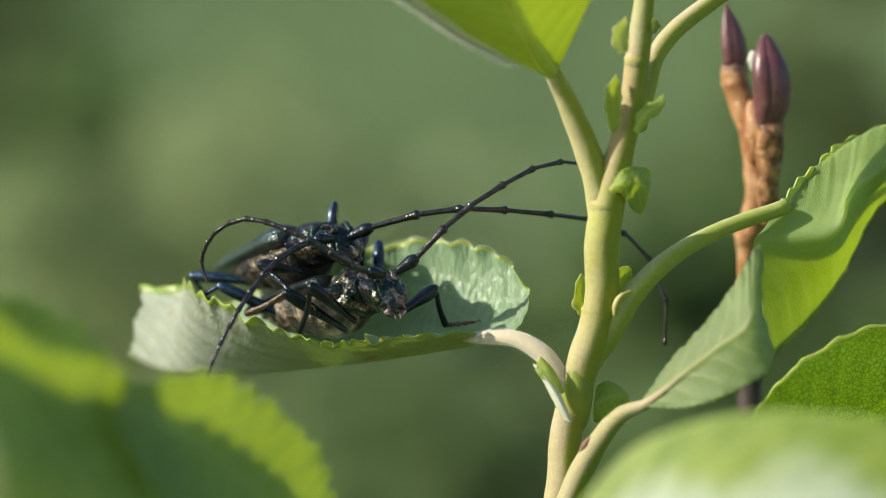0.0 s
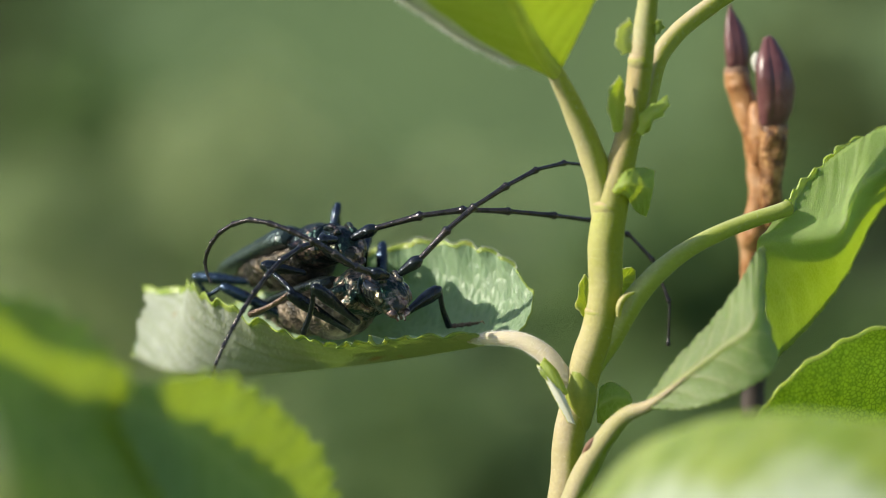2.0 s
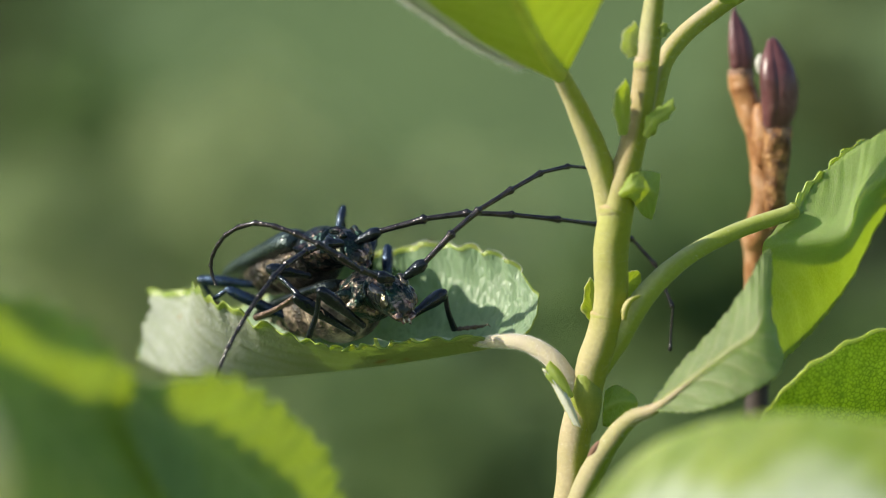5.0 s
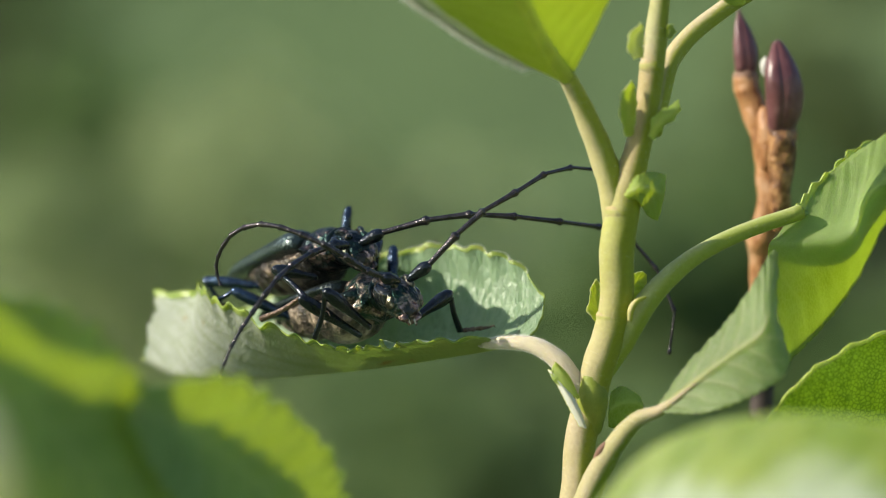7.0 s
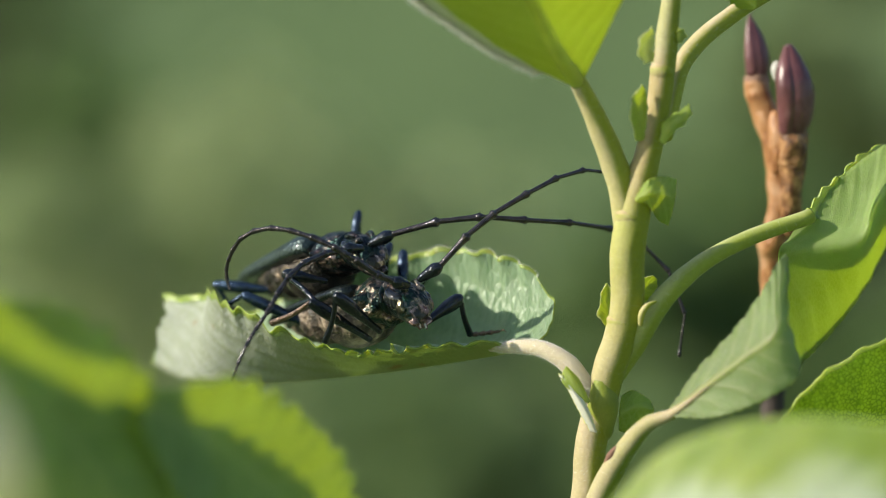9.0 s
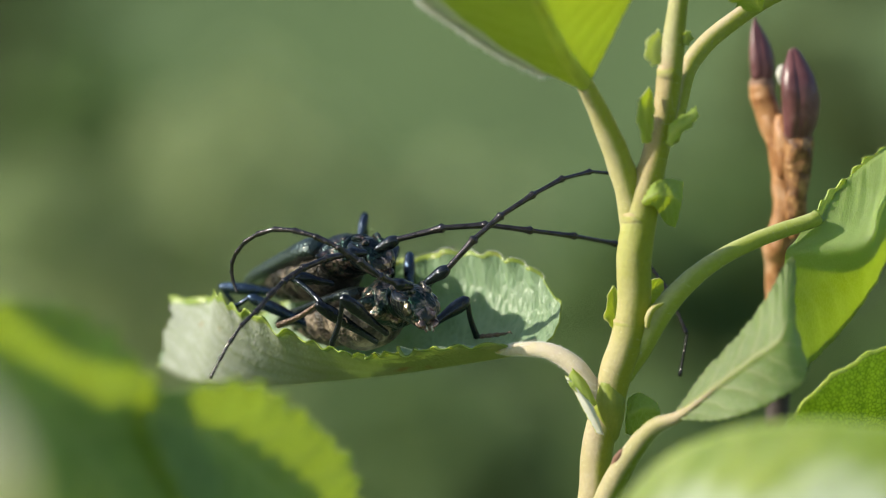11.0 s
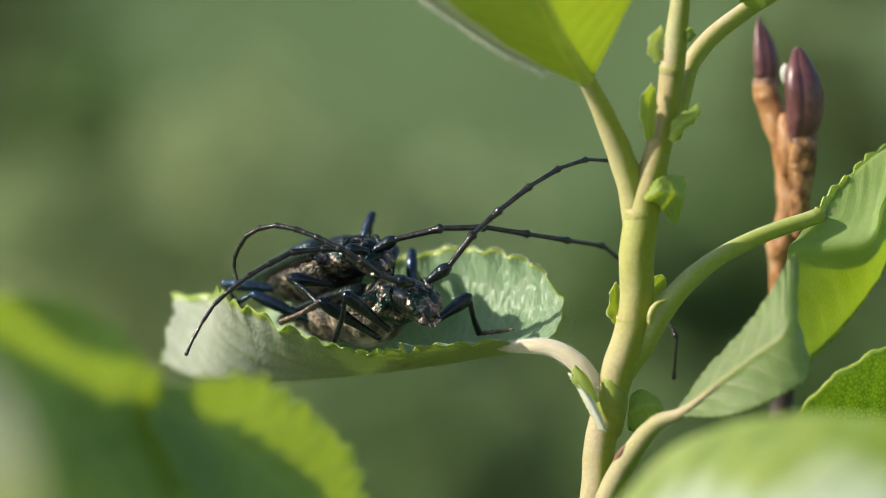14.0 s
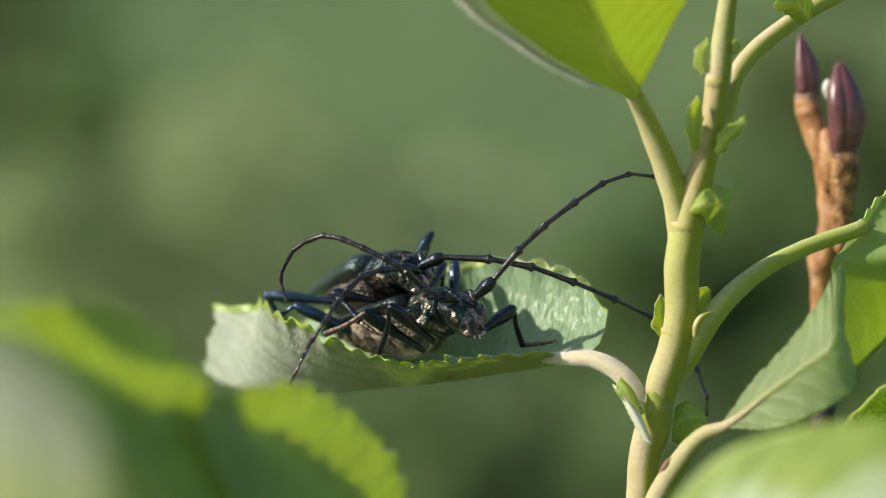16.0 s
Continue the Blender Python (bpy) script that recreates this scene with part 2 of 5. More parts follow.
CREAM_TIP = plain("cream mouth tip", [(0.3, (0.50, 0.44, 0.32)), (0.7, (0.70, 0.64, 0.50))], 900, 0.4)
DARK = bronze("dark armour", (0.010, 0.017, 0.018), (0.10, 0.065, 0.055), (0.50, 0.38, 0.32), 0.50)
LIMB = chitin("limb", [(0.3, (0.004, 0.006, 0.009)), (0.6, (0.012, 0.018, 0.027)), (0.8, (0.024, 0.042, 0.045))], 300, 0.20, 0.6, 0.45, 2600)
STEEL = chitin("blue limb", [(0.3, (0.010, 0.020, 0.042)), (0.7, (0.035, 0.066, 0.110))], 300, 0.22, 0.7, 0.45, 2600)
FEELER = chitin("feeler", [(0.3, (0.012, 0.011, 0.013)), (0.7, (0.060, 0.050, 0.052))], 900, 0.24, 0.6, 0.35, 3200)
SHIN = chitin("bronze shin", [(0.3, (0.07, 0.045, 0.03)), (0.7, (0.20, 0.13, 0.085))], 500, 0.4, 0.5, 0.7)
BELLY = chitin("belly", [(0.37, (0.035, 0.03, 0.022)), (0.50, (0.14, 0.11, 0.08)), (0.64, (0.44, 0.355, 0.26))], 520, 0.5, 0.0, 0.8)
DARK_BELLY = chitin("dark belly", [(0.40, (0.02, 0.018, 0.015)), (0.55, (0.065, 0.052, 0.04)), (0.72, (0.30, 0.23, 0.16))], 520, 0.38, 0.4, 0.9)
FACE = bronze("copper face", (0.03, 0.016, 0.018), (0.12, 0.055, 0.05), (0.70, 0.50, 0.44), 0.46, 1200.0, 0.22)
EYE_MAT = chitin("eye", [(0.3, (0.006, 0.007, 0.008)), (0.7, (0.016, 0.019, 0.02))], 300, 0.10, 0.2, 0.05)


# ---- shapes ----
def link(name, bm, mats, parent=None, label="", smooth=True):
    me = bpy.data.meshes.new(name)
    bm.normal_update()
    bm.to_mesh(me)
    bm.free()
    for m in mats if isinstance(mats, (list, tuple)) else [mats]:
        me.materials.append(m)
    if smooth:
        me.polygons.foreach_set("use_smooth", [True] * len(me.polygons))
    ob = new(name, me)
    ob.parent = parent
    if label:
        tagged(ob, label)
    return ob


def part(name, bm, mats, parent, label=""):
    return link(name, bm, mats, parent, label)


def thing(name, at, label, category, group=""):
    """An empty at the thing's base, in millimetres; its parts are built from there."""
    e = new(name)
    e.location = mm(at)
    e.empty_display_size = 0.005
    return tagged(e, label, category, group)


def spline(points, n):
    """n + 1 places along a smooth line through the points (tuples of any length)."""
    p = np.array(points, float)
    p = np.vstack([2 * p[0] - p[1], p, 2 * p[-1] - p[-2]])
    out = []
    for u in np.linspace(0, len(points) - 1, n + 1):
        i = min(int(u), len(points) - 2)
        f = u - i
        a, b, c, d = p[i:i + 4]
        out.append(0.5 * (2 * b + (c - a) * f + (2 * a - 5 * b + 4 * c - d) * f * f + (3 * b - a - 3 * c + d) * f ** 3))
    return np.array(out)


def tube(points, radii, base=(0, 0, 0), n=24, sides=14, wobble=0.0, flat=1.0, bm=None):
    """A round limb along a smooth line, in millimetres from base, with rounded ends."""
    bm = bm or bmesh.new()
    rows = spline([(*p, r) for p, r in zip(points, radii)], n)
    c = rows[:, :3] - np.array(base)
    r = np.abs(rows[:, 3])
    t = np.gradient(c, axis=0)
    t /= np.linalg.norm(t, axis=1)[:, None]
    side = Vector(t[0]).orthogonal().normalized()
    rings = []
    stations = [(0, -0.50, 0.45), (0, -0.3, 0.8)] + [(i, 0, 1) for i in range(n + 1)] + [(n, 0.3, 0.8), (n, 0.50, 0.45)]
    for i, off, k in stations:
        ti = Vector(t[i])
        side = (side - ti * side.dot(ti)).normalized()
        other = ti.cross(side)
        ring = []
        for j in range(sides):
            a = 2 * math.pi * j / sides
            rr = r[i] * k
            at = Vector(c[i]) + ti * off * r[i] + side * math.cos(a) * rr + other * math.sin(a) * rr * flat
            if wobble:
                at += (at - Vector(c[i])) * wobble * noise.noise((Vector(c[i]) + Vector(base)) * 0.45 + (at - Vector(c[i])) * 0.8)
            ring.append(bm.verts.new(at * 0.001))
        rings.append(ring)
    for a, b in zip(rings, rings[1:]):
        for j in range(sides):
            bm.faces.new((a[j], a[(j + 1) % sides], b[(j + 1) % sides], b[j]))
    bm.faces.new(rings[0][::-1])
    bm.faces.new(rings[-1])
    return bm


def loft(stations, frame3, at, sides=24, bm=None, power=2.0, fine=4):
    """A body from cross-sections (x, half width, half height above, below, middle height) along frame3's x, in millimetres."""
    bm = bm or bmesh.new()
    rows = spline(stations, fine * (len(stations) - 1))
    rings = []
    for x, w, up, down, z in rows:
        ring = []
        for j in range(sides):
            a = 2 * math.pi * j / sides
            ca, sa = math.cos(a), math.sin(a)
            k = (abs(ca) ** power + abs(sa) ** power) ** (-1 / power)
            p = Vector((x, max(w, 0.02) * ca * k, z + max(up if sa > 0 else down, 0.02) * sa * k))
            ring.append(bm.verts.new((frame3 @ p + Vector(at)) * 0.001))
        rings.append(ring)
    for a, b in zip(rings, rings[1:]):
        for j in range(sides):
            bm.faces.new((a[j], a[(j + 1) % sides], b[(j + 1) % sides], b[j]))
    bm.faces.new(rings[0][::-1])
    bm.faces.new(rings[-1])
    return bm


def sheet(bm, uvl, top, low, uv, rim=True, low_rim="", rim_cols=1):
    """The faces of a leaf between its upper and its lower grid of points."""
    ns, cols = len(top) - 1, len(top[0]) - 1

    def face(verts, uvs, m):
        f = bm.faces.new(verts)
        f.material_index = m
        for lp, u in zip(f.loops, uvs):
            lp[uvl].uv = u

    edge = 2 if rim else 1
    for i in range(ns):
        for j in range(cols):
            u4 = [uv(i, j), uv(i + 1, j), uv(i + 1, j + 1), uv(i, j + 1)]
            border = rim and (j == 0 or j == cols - 1)
            face((top[i][j], top[i + 1][j], top[i + 1][j + 1], top[i][j + 1]), u4, 2 if border else 0)
            face((low[i][j], low[i][j + 1], low[i + 1][j + 1], low[i + 1][j]), [u4[0], u4[3], u4[2], u4[1]], 2 if ("a" in low_rim and j < rim_cols) or ("b" in low_rim and j >= cols - rim_cols) else 1)
        for j in (0, cols):
            a, b, c, d = top[i][j], low[i][j], low[i + 1][j], top[i + 1][j]
            face((a, b, c, d) if j == 0 else (a, d, c, b), [uv(i, j)] * 4, edge)
    for i in (0, ns):
        for j in range(cols):
            a, b, c, d = top[i][j], top[i][j + 1], low[i][j + 1], low[i][j]
            face((a, b, c, d) if i == 0 else (a, d, c, b), [uv(i, j)] * 4, edge)
    return bm


def draped(lines, base, length, width, ns=90, nv=20, thick=0.22, waves=0.0, teeth=0.0, tooth_rate=80, ripple=62, veins=9, slant=1.6, relief=0.1, rib_end=1.0, seed=0, rim=True):
    """A leaf hung between three or five lines from one margin over the midrib to the other; all have as many stations."""
    bm = bmesh.new()
    uvl = bm.loops.layers.uv.new("UVMap")
    vein_layer = bm.verts.layers.float.new("vein")
    along = [spline(l, ns) - np.array(base) for l in lines]
    grid = np.array([spline([l[i] for l in along], 2 * nv) for i in range(ns + 1)])
    ds, dv = np.gradient(grid, axis=0), np.gradient(grid, axis=1)
    top, low = [], []
    for i in range(ns + 1):
        s = i / ns
        row_t, row_l = [], []
        for j in range(2 * nv + 1):
            v = j / nv - 1
            q = abs(v)
            n = Vector(ds[i, j]).cross(Vector(dv[i, j])).normalized()
            out = Vector(dv[i, j]).normalized() * math.copysign(1, v)
            ph = s * veins - q * slant + (0.5 if v < 0 else 0.0) + 0.15 * noise.noise((s * 6, v * 4, seed))
            rib = math.exp(-((ph - round(ph)) / 0.06) ** 2) * (1 - 0.5 * q) * min(1, q * 8) * min(1, (1 - q) * 5)
            half = (Vector(grid[i, j]) - Vector(grid[i, nv])).length
            mid = math.exp(-(half / 0.34) ** 2) * max(0.0, min(1.0, (rib_end - s) * 8)) * (1 - 0.4 * s)
            swell = math.cos(2 * math.pi * ph) * -0.5 * min(1, q * 5) * min(1, (1 - q) * 6)
            p = Vector(grid[i, j]) + n * relief * (swell - 0.35 * rib)
            p += n * waves * q ** 4 * (0.6 * math.sin(s * ripple + seed) + noise.noise((s * 26, seed + 3.0, v * 2)))
            p += out * teeth * q ** 6 * (abs(math.sin(s * tooth_rate + seed)) - 0.6)
            p2 = p - n * (thick + 0.55 * relief * rib + 0.35 * mid)
            for at, row in ((p, row_t), (p2, row_l)):
                vert = bm.verts.new(at * 0.001)
                vert[vein_layer] = min(1.0, max(rib * 0.75, mid))
                row.append(vert)
        top.append(row_t)
        low.append(row_l)
    return sheet(bm, uvl, top, low, lambda i, j: (i / ns * length * 0.1, (j / nv - 1) * width * 0.1), rim)


def blade(axis, sides, width, base, length, tilt_a, tilt_b, ns=90, nv=22, thick=0.22, waves=0.0, teeth=0.5, veins=9, relief=0.10, curl_a=0.0, curl_b=0.0, rim=True, seed=0, fan=False, low_rim="", rim_cols=1, tooth_rate=80, ripple=62, slant=1.6, swelling=1.0, ragged=0.0):
    """A leaf: a midrib line, the direction of its side b at a few stations, half widths at a few stations,
    and for each half the angle by which it is folded up (a few stations) and its curl."""
    bm = bmesh.new()
    uvl = bm.loops.layers.uv.new("UVMap")
    vein_layer = bm.verts.layers.float.new("vein")
    ax = spline(axis, ns) - np.array(base)
    sd = spline(sides, ns)
    wd = spline([(w,) for w in width], ns)[:, 0]
    ta = spline([(w,) for w in tilt_a], ns)[:, 0]
    tb = spline([(w,) for w in tilt_b], ns)[:, 0]
    tg = np.gradient(ax, axis=0)
    top, low = [], []
    for i in range(ns + 1):
        s = i / ns
        t = Vector(tg[i]).normalized()
        side = Vector(sd[i])
        side = side.normalized() if fan else (side - t * side.dot(t)).normalized()
        up = t.cross(side).normalized()
        row_t, row_l = [], []
        for j in range(-nv, nv + 1):
            v = j / nv
            a = radians(ta[i] if v < 0 else tb[i])
            curl = curl_a if v < 0 else curl_b
            q = abs(v)
            w = max(wd[i], 0.02) * (1 + teeth * 0.03 * (abs(math.sin(s * tooth_rate + seed)) - 0.6) * q ** 6 + 0.05 * noise.noise((s * 9, seed, 0.0 if v < 0 else 5.0)) * q ** 3)
            bend = a + curl * q
            out = w * q * math.cos(bend)
            rise = w * q * math.sin(bend)
            out += 0.6 * waves * q ** 8 * math.sin(s * ripple * 0.83 + 2.0 * noise.noise((s * 8, seed, 9.0)))
            rise += waves * (0.45 if v < 0 and fan else 1.0) * q ** 4 * (math.sin(s * ripple + seed + 2.5 * noise.noise((s * 9, seed, 2.0))) * (0.4 + 0.7 * noise.noise((s * 13, seed, 6.0))) + 0.5 * noise.noise((s * 20, seed + 3.0, v * 2)))
            ph = s * veins - q * slant + (0.5 if v < 0 else 0.0) + 0.15 * noise.noise((s * 6, v * 4, seed))
            near = abs(ph - round(ph))
            rib = math.exp(-(near / 0.055) ** 2) * (1 - 0.5 * q) * min(1, q * 8) * min(1, (1 - q) * 5)
            mid = math.exp(-(q * wd[i] / 0.32) ** 2) * (1 - 0.5 * s)
            swell = math.cos(2 * math.pi * ph) * -0.5 * min(1, q * 5) * min(1, (1 - q) * 6)
            n = (up * math.cos(bend) - side * math.copysign(1, v) * math.sin(bend)) if j else up
            p = Vector(ax[i]) + side * math.copysign(1, v) * out + up * rise + n * relief * (swell * swelling - 0.35 * rib)
            p += t * ragged * s ** 12 * (1.9 * max(0.0, v) + 1.4 * noise.noise((v * 3.3, seed, 1.0)) + 0.2 * abs(math.sin(v * 17)) - 0.2 + 0.45 * noise.noise((v * 11, seed, 7.0)))
            p2 = p - n * (thick + 0.55 * relief * rib + 0.40 * mid * min(1, thick * 4))
            for at, row in ((p, row_t), (p2, row_l)):
                vert = bm.verts.new(at * 0.001)
                vert[vein_layer] = min(1.0, max(rib * 0.75, mid))
                row.append(vert)
        top.append(row_t)
        low.append(row_l)

    def uv(i, j):
        return (i / ns * length * 0.1, (j - nv) / nv * max(width) * 0.1)
    return sheet(bm, uvl, top, low, uv, rim, low_rim, rim_cols)


LEAF = [LEAF_TOP, LEAF_UNDER, LEAF_RIM]

# ---- ground and far vegetation ----
GRASS = plain("meadow", [(0.30, (0.068, 0.112, 0.040)), (0.48, (0.086, 0.140, 0.050)), (0.60, (0.116, 0.170, 0.066)), (0.72, (0.145, 0.172, 0.062))], 1.15, 0.9, 0.5, 60, 0.02)
bm = bmesh.new()
verts = []
XS = [-400, -120, -40, -16] + [-10 + 0.5 * k for k in range(41)] + [16, 40, 120, 400]
YS = [-400, -100, -20, -6, -2, 0, 1, 1.5] + [2 + 0.25 * k for k in range(41)] + [14, 18, 30, 80, 250, 600]


def bank(x, y):
    """The height of the meadow: flat, then a grassy bank, then level land beyond."""
    f = min(1.0, max(0.0, (y - 2.6) / 8.0))
    lumps = 0.10 * noise.noise((x * 0.9, y * 0.9, 0)) + 0.05 * noise.noise((x * 2.3, y * 2.3, 4))
    return 5.5 * f * f * (3 - 2 * f) + lumps * min(1.0, abs(y) / 3) * (1 if y < 30 else 0)


for y in YS:
    verts.append([bm.verts.new((x, y, bank(x, y))) for x in XS])
for a, b in zip(verts, verts[1:]):
    for k in range(len(XS) - 1):
        bm.faces.new((a[k], a[k + 1], b[k + 1], b[k]))
tagged(link("ground", bm, GRASS), "green meadow ground rising to a grassy bank", "ground", kind="structure")


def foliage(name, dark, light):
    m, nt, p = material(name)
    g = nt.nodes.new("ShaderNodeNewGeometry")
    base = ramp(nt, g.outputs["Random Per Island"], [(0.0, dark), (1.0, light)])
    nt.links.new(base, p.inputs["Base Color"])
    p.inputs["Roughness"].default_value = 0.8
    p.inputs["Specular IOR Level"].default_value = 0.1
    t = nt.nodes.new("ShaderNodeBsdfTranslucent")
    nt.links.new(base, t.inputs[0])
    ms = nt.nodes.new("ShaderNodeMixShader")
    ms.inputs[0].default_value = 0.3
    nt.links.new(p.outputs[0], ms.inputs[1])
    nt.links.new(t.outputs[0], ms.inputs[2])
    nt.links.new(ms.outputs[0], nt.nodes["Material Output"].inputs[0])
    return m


def shrub(at, size, height, dark, light, count, label, seed, leaf=0.05):
    """A bush: tapered limbs and a loose crown of separate leaves."""
    rng = random.Random(seed)
    e = new("shrub")
    e.location = at
    tagged(e, label, "shrub", "bushes behind the shoot")
    bark = OLD_BARK
    bm = bmesh.new()
    for k in range(5):
        a = rng.uniform(0, 6.28)
        r = size * 500 * rng.uniform(0.3, 0.8)
        h = height * 1000 * rng.uniform(0.6, 0.9)
        tube([(0, 0, 0), (r * 0.3 * math.cos(a), r * 0.3 * math.sin(a), h * 0.5), (r * math.cos(a), r * math.sin(a), h)], [22, 14, 5], n=10, sides=7, bm=bm)
    part("trunk", bm, bark, e)
    verts, faces = [], []
    blobs = [(rng.gauss(0, 0.36) * size, rng.gauss(0, 0.30) * size, rng.uniform(0.12, 0.95) * height, rng.uniform(0.16, 0.34) * size) for _ in range(26)]
    for _ in range(count):
        x, y, z, r = rng.choice(blobs)
        d = Vector((rng.gauss(0, 1), rng.gauss(0, 1), rng.gauss(0, 1))).normalized() * r * rng.uniform(0.6, 1.0)
        p = Vector((x, y, max(0.05, z + d.z * 0.8))) + Vector((d.x, d.y, 0))
        f = Vector((rng.gauss(0, 1), rng.gauss(0, 1), rng.gauss(0, 0.5) - 0.2)).normalized()
        s = f.cross(Vector((rng.gauss(0, 0.4), rng.gauss(0, 0.4), 1))).normalized()
        n = f.cross(s)
        l = leaf * rng.uniform(0.7, 1.3)
        i = len(verts)
        verts += [p, p + f * l * 0.4 + s * l * 0.28 + n * l * 0.08, p + f * l, p + f * l * 0.4 - s * l * 0.28 + n * l * 0.08]
        faces += [(i, i + 1, i + 2), (i, i + 2, i + 3)]
    me = bpy.data.meshes.new("crown")
    me.from_pydata([tuple(v) for v in verts], [], faces)
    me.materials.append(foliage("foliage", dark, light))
    ob = new("crown", me)
    ob.parent = e
    return e


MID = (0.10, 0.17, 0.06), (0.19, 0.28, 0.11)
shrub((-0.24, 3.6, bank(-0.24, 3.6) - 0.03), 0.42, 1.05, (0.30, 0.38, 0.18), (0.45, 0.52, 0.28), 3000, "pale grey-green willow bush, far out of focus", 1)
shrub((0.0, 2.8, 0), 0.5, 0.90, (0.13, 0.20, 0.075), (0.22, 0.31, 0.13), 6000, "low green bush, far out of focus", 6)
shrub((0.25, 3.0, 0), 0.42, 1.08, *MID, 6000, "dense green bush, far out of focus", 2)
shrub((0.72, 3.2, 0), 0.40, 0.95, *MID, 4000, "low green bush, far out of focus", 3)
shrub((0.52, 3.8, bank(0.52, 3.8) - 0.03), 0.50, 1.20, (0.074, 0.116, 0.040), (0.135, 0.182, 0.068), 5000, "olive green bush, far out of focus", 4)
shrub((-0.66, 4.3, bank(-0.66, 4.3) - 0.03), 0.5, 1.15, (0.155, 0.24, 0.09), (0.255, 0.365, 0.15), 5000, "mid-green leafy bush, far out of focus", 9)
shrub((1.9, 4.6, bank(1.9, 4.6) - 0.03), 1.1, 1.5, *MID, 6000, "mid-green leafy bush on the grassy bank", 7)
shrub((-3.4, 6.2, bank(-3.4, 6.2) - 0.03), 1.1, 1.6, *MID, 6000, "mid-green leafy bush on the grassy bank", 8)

# ---- the willow shoot ----
BASE = (15.5, 0.0, -32.1)
shoot = thing("willow_shoot", BASE, "pale green willow shoot with downy stem, stipules and broad leaves", "willow shoot")
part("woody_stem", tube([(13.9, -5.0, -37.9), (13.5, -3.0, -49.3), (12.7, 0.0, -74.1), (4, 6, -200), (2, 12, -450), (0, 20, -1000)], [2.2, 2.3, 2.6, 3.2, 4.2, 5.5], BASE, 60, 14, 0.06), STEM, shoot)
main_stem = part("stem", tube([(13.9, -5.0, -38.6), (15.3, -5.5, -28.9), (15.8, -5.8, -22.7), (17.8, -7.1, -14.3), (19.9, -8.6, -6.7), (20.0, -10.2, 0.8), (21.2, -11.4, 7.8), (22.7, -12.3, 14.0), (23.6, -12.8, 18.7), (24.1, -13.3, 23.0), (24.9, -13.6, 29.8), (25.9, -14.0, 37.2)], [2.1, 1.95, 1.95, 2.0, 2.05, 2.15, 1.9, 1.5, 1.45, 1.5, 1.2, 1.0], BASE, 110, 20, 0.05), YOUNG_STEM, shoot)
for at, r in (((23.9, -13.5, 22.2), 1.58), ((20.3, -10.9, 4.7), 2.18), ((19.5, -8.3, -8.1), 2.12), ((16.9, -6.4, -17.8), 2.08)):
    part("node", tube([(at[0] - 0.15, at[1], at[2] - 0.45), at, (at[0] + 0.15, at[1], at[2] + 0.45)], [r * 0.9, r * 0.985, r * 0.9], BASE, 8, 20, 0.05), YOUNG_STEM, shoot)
PETIOLES = [
    ([(20.1, -8.6, -5.4), (20.4, -9.5, 0.1), (19.4, -11, 7.3), (17.7, -12.5, 12.5), (15.4, -14.5, 17.6), (13.4, -16.5, 21.4)], [1.4, 1.75, 1.7, 1.55, 1.25, 1.0], PALE_PETIOLE),
    ([(24.2, -12, 14.4), (25.0, -11.5, 17.7), (26.2, -10, 22.5), (28.5, -8, 25.8), (32.0, -6, 28.8), (35.8, -4, 31.4), (42.4, 0, 35.0)], [1.1, 1.1, 1.15, 1.15, 1.1, 1.05, 1.1], TAN_PETIOLE),
    ([(19.1, -6.0, -14.6), (20.8, -7.2, -10.9), (22.5, -8.6, -7.7), (25.4, -8.5, -4.0), (29.7, -6.5, -0.5), (35.8, -4, 2.5), (43.0, -1.8, 4.9)], [0.9, 1.45, 1.5, 1.3, 1.1, 1.0, 1.0], PETIOLE),
    ([(14.8, -9.0, -34.2), (17.1, -10.2, -27.9), (19.7, -12.5, -23.0), (22.1, -14.7, -20.0), (25.0, -16.6, -18.6), (28.7, -18.75, -15.5), (31.6, -20.1, -13.2)], [1.55, 1.5, 1.25, 1.0, 0.66, 0.30, 0.08], CREAM_PETIOLE),
    ([(16.9, -6.0, -20.6), (15.6, -6.5, -17.2), (13.3, -6.5, -13.5), (10.1, -5.1, -11.4), (7.0, -3.2, -11.1), (3.6, -0.3, -11.4)], [1.4, 1.35, 1.2, 1.0, 0.85, 0.45], DOWN),
]


def fuzz(points, radii, base, count, length, seed):
    """Short white hairs on a stalk."""
    rng = random.Random(seed)
    rows = spline([(*p, r) for p, r in zip(points, radii)], 60)
    verts, faces = [], []
    for _ in range(count):
        k = rng.randrange(2, 58)
        t = Vector(rows[k + 1][:3] - rows[k][:3]).normalized()
        out = (t.orthogonal().normalized().cross(t) * 1.0)
        out.rotate(Matrix.Rotation(rng.uniform(0, 6.28), 3, t))
        p = Vector(rows[k][:3]) - Vector(base) + t * rng.uniform(-0.3, 0.3) + out * rows[k][3] * 0.96
        tip = p + (out + t * rng.uniform(-0.7, 0.7)).normalized() * length * rng.uniform(0.5, 1.2)
        w = t.cross(out).normalized() * 0.013
        n = len(verts)
        verts += [(p - w) * 0.001, (p + w) * 0.001, tip * 0.001]
        faces.append((n, n + 1, n + 2))
    me = bpy.data.meshes.new("down")
    me.from_pydata([tuple(v) for v in verts], [], faces)
    me.materials.append(HAIR)
    return me


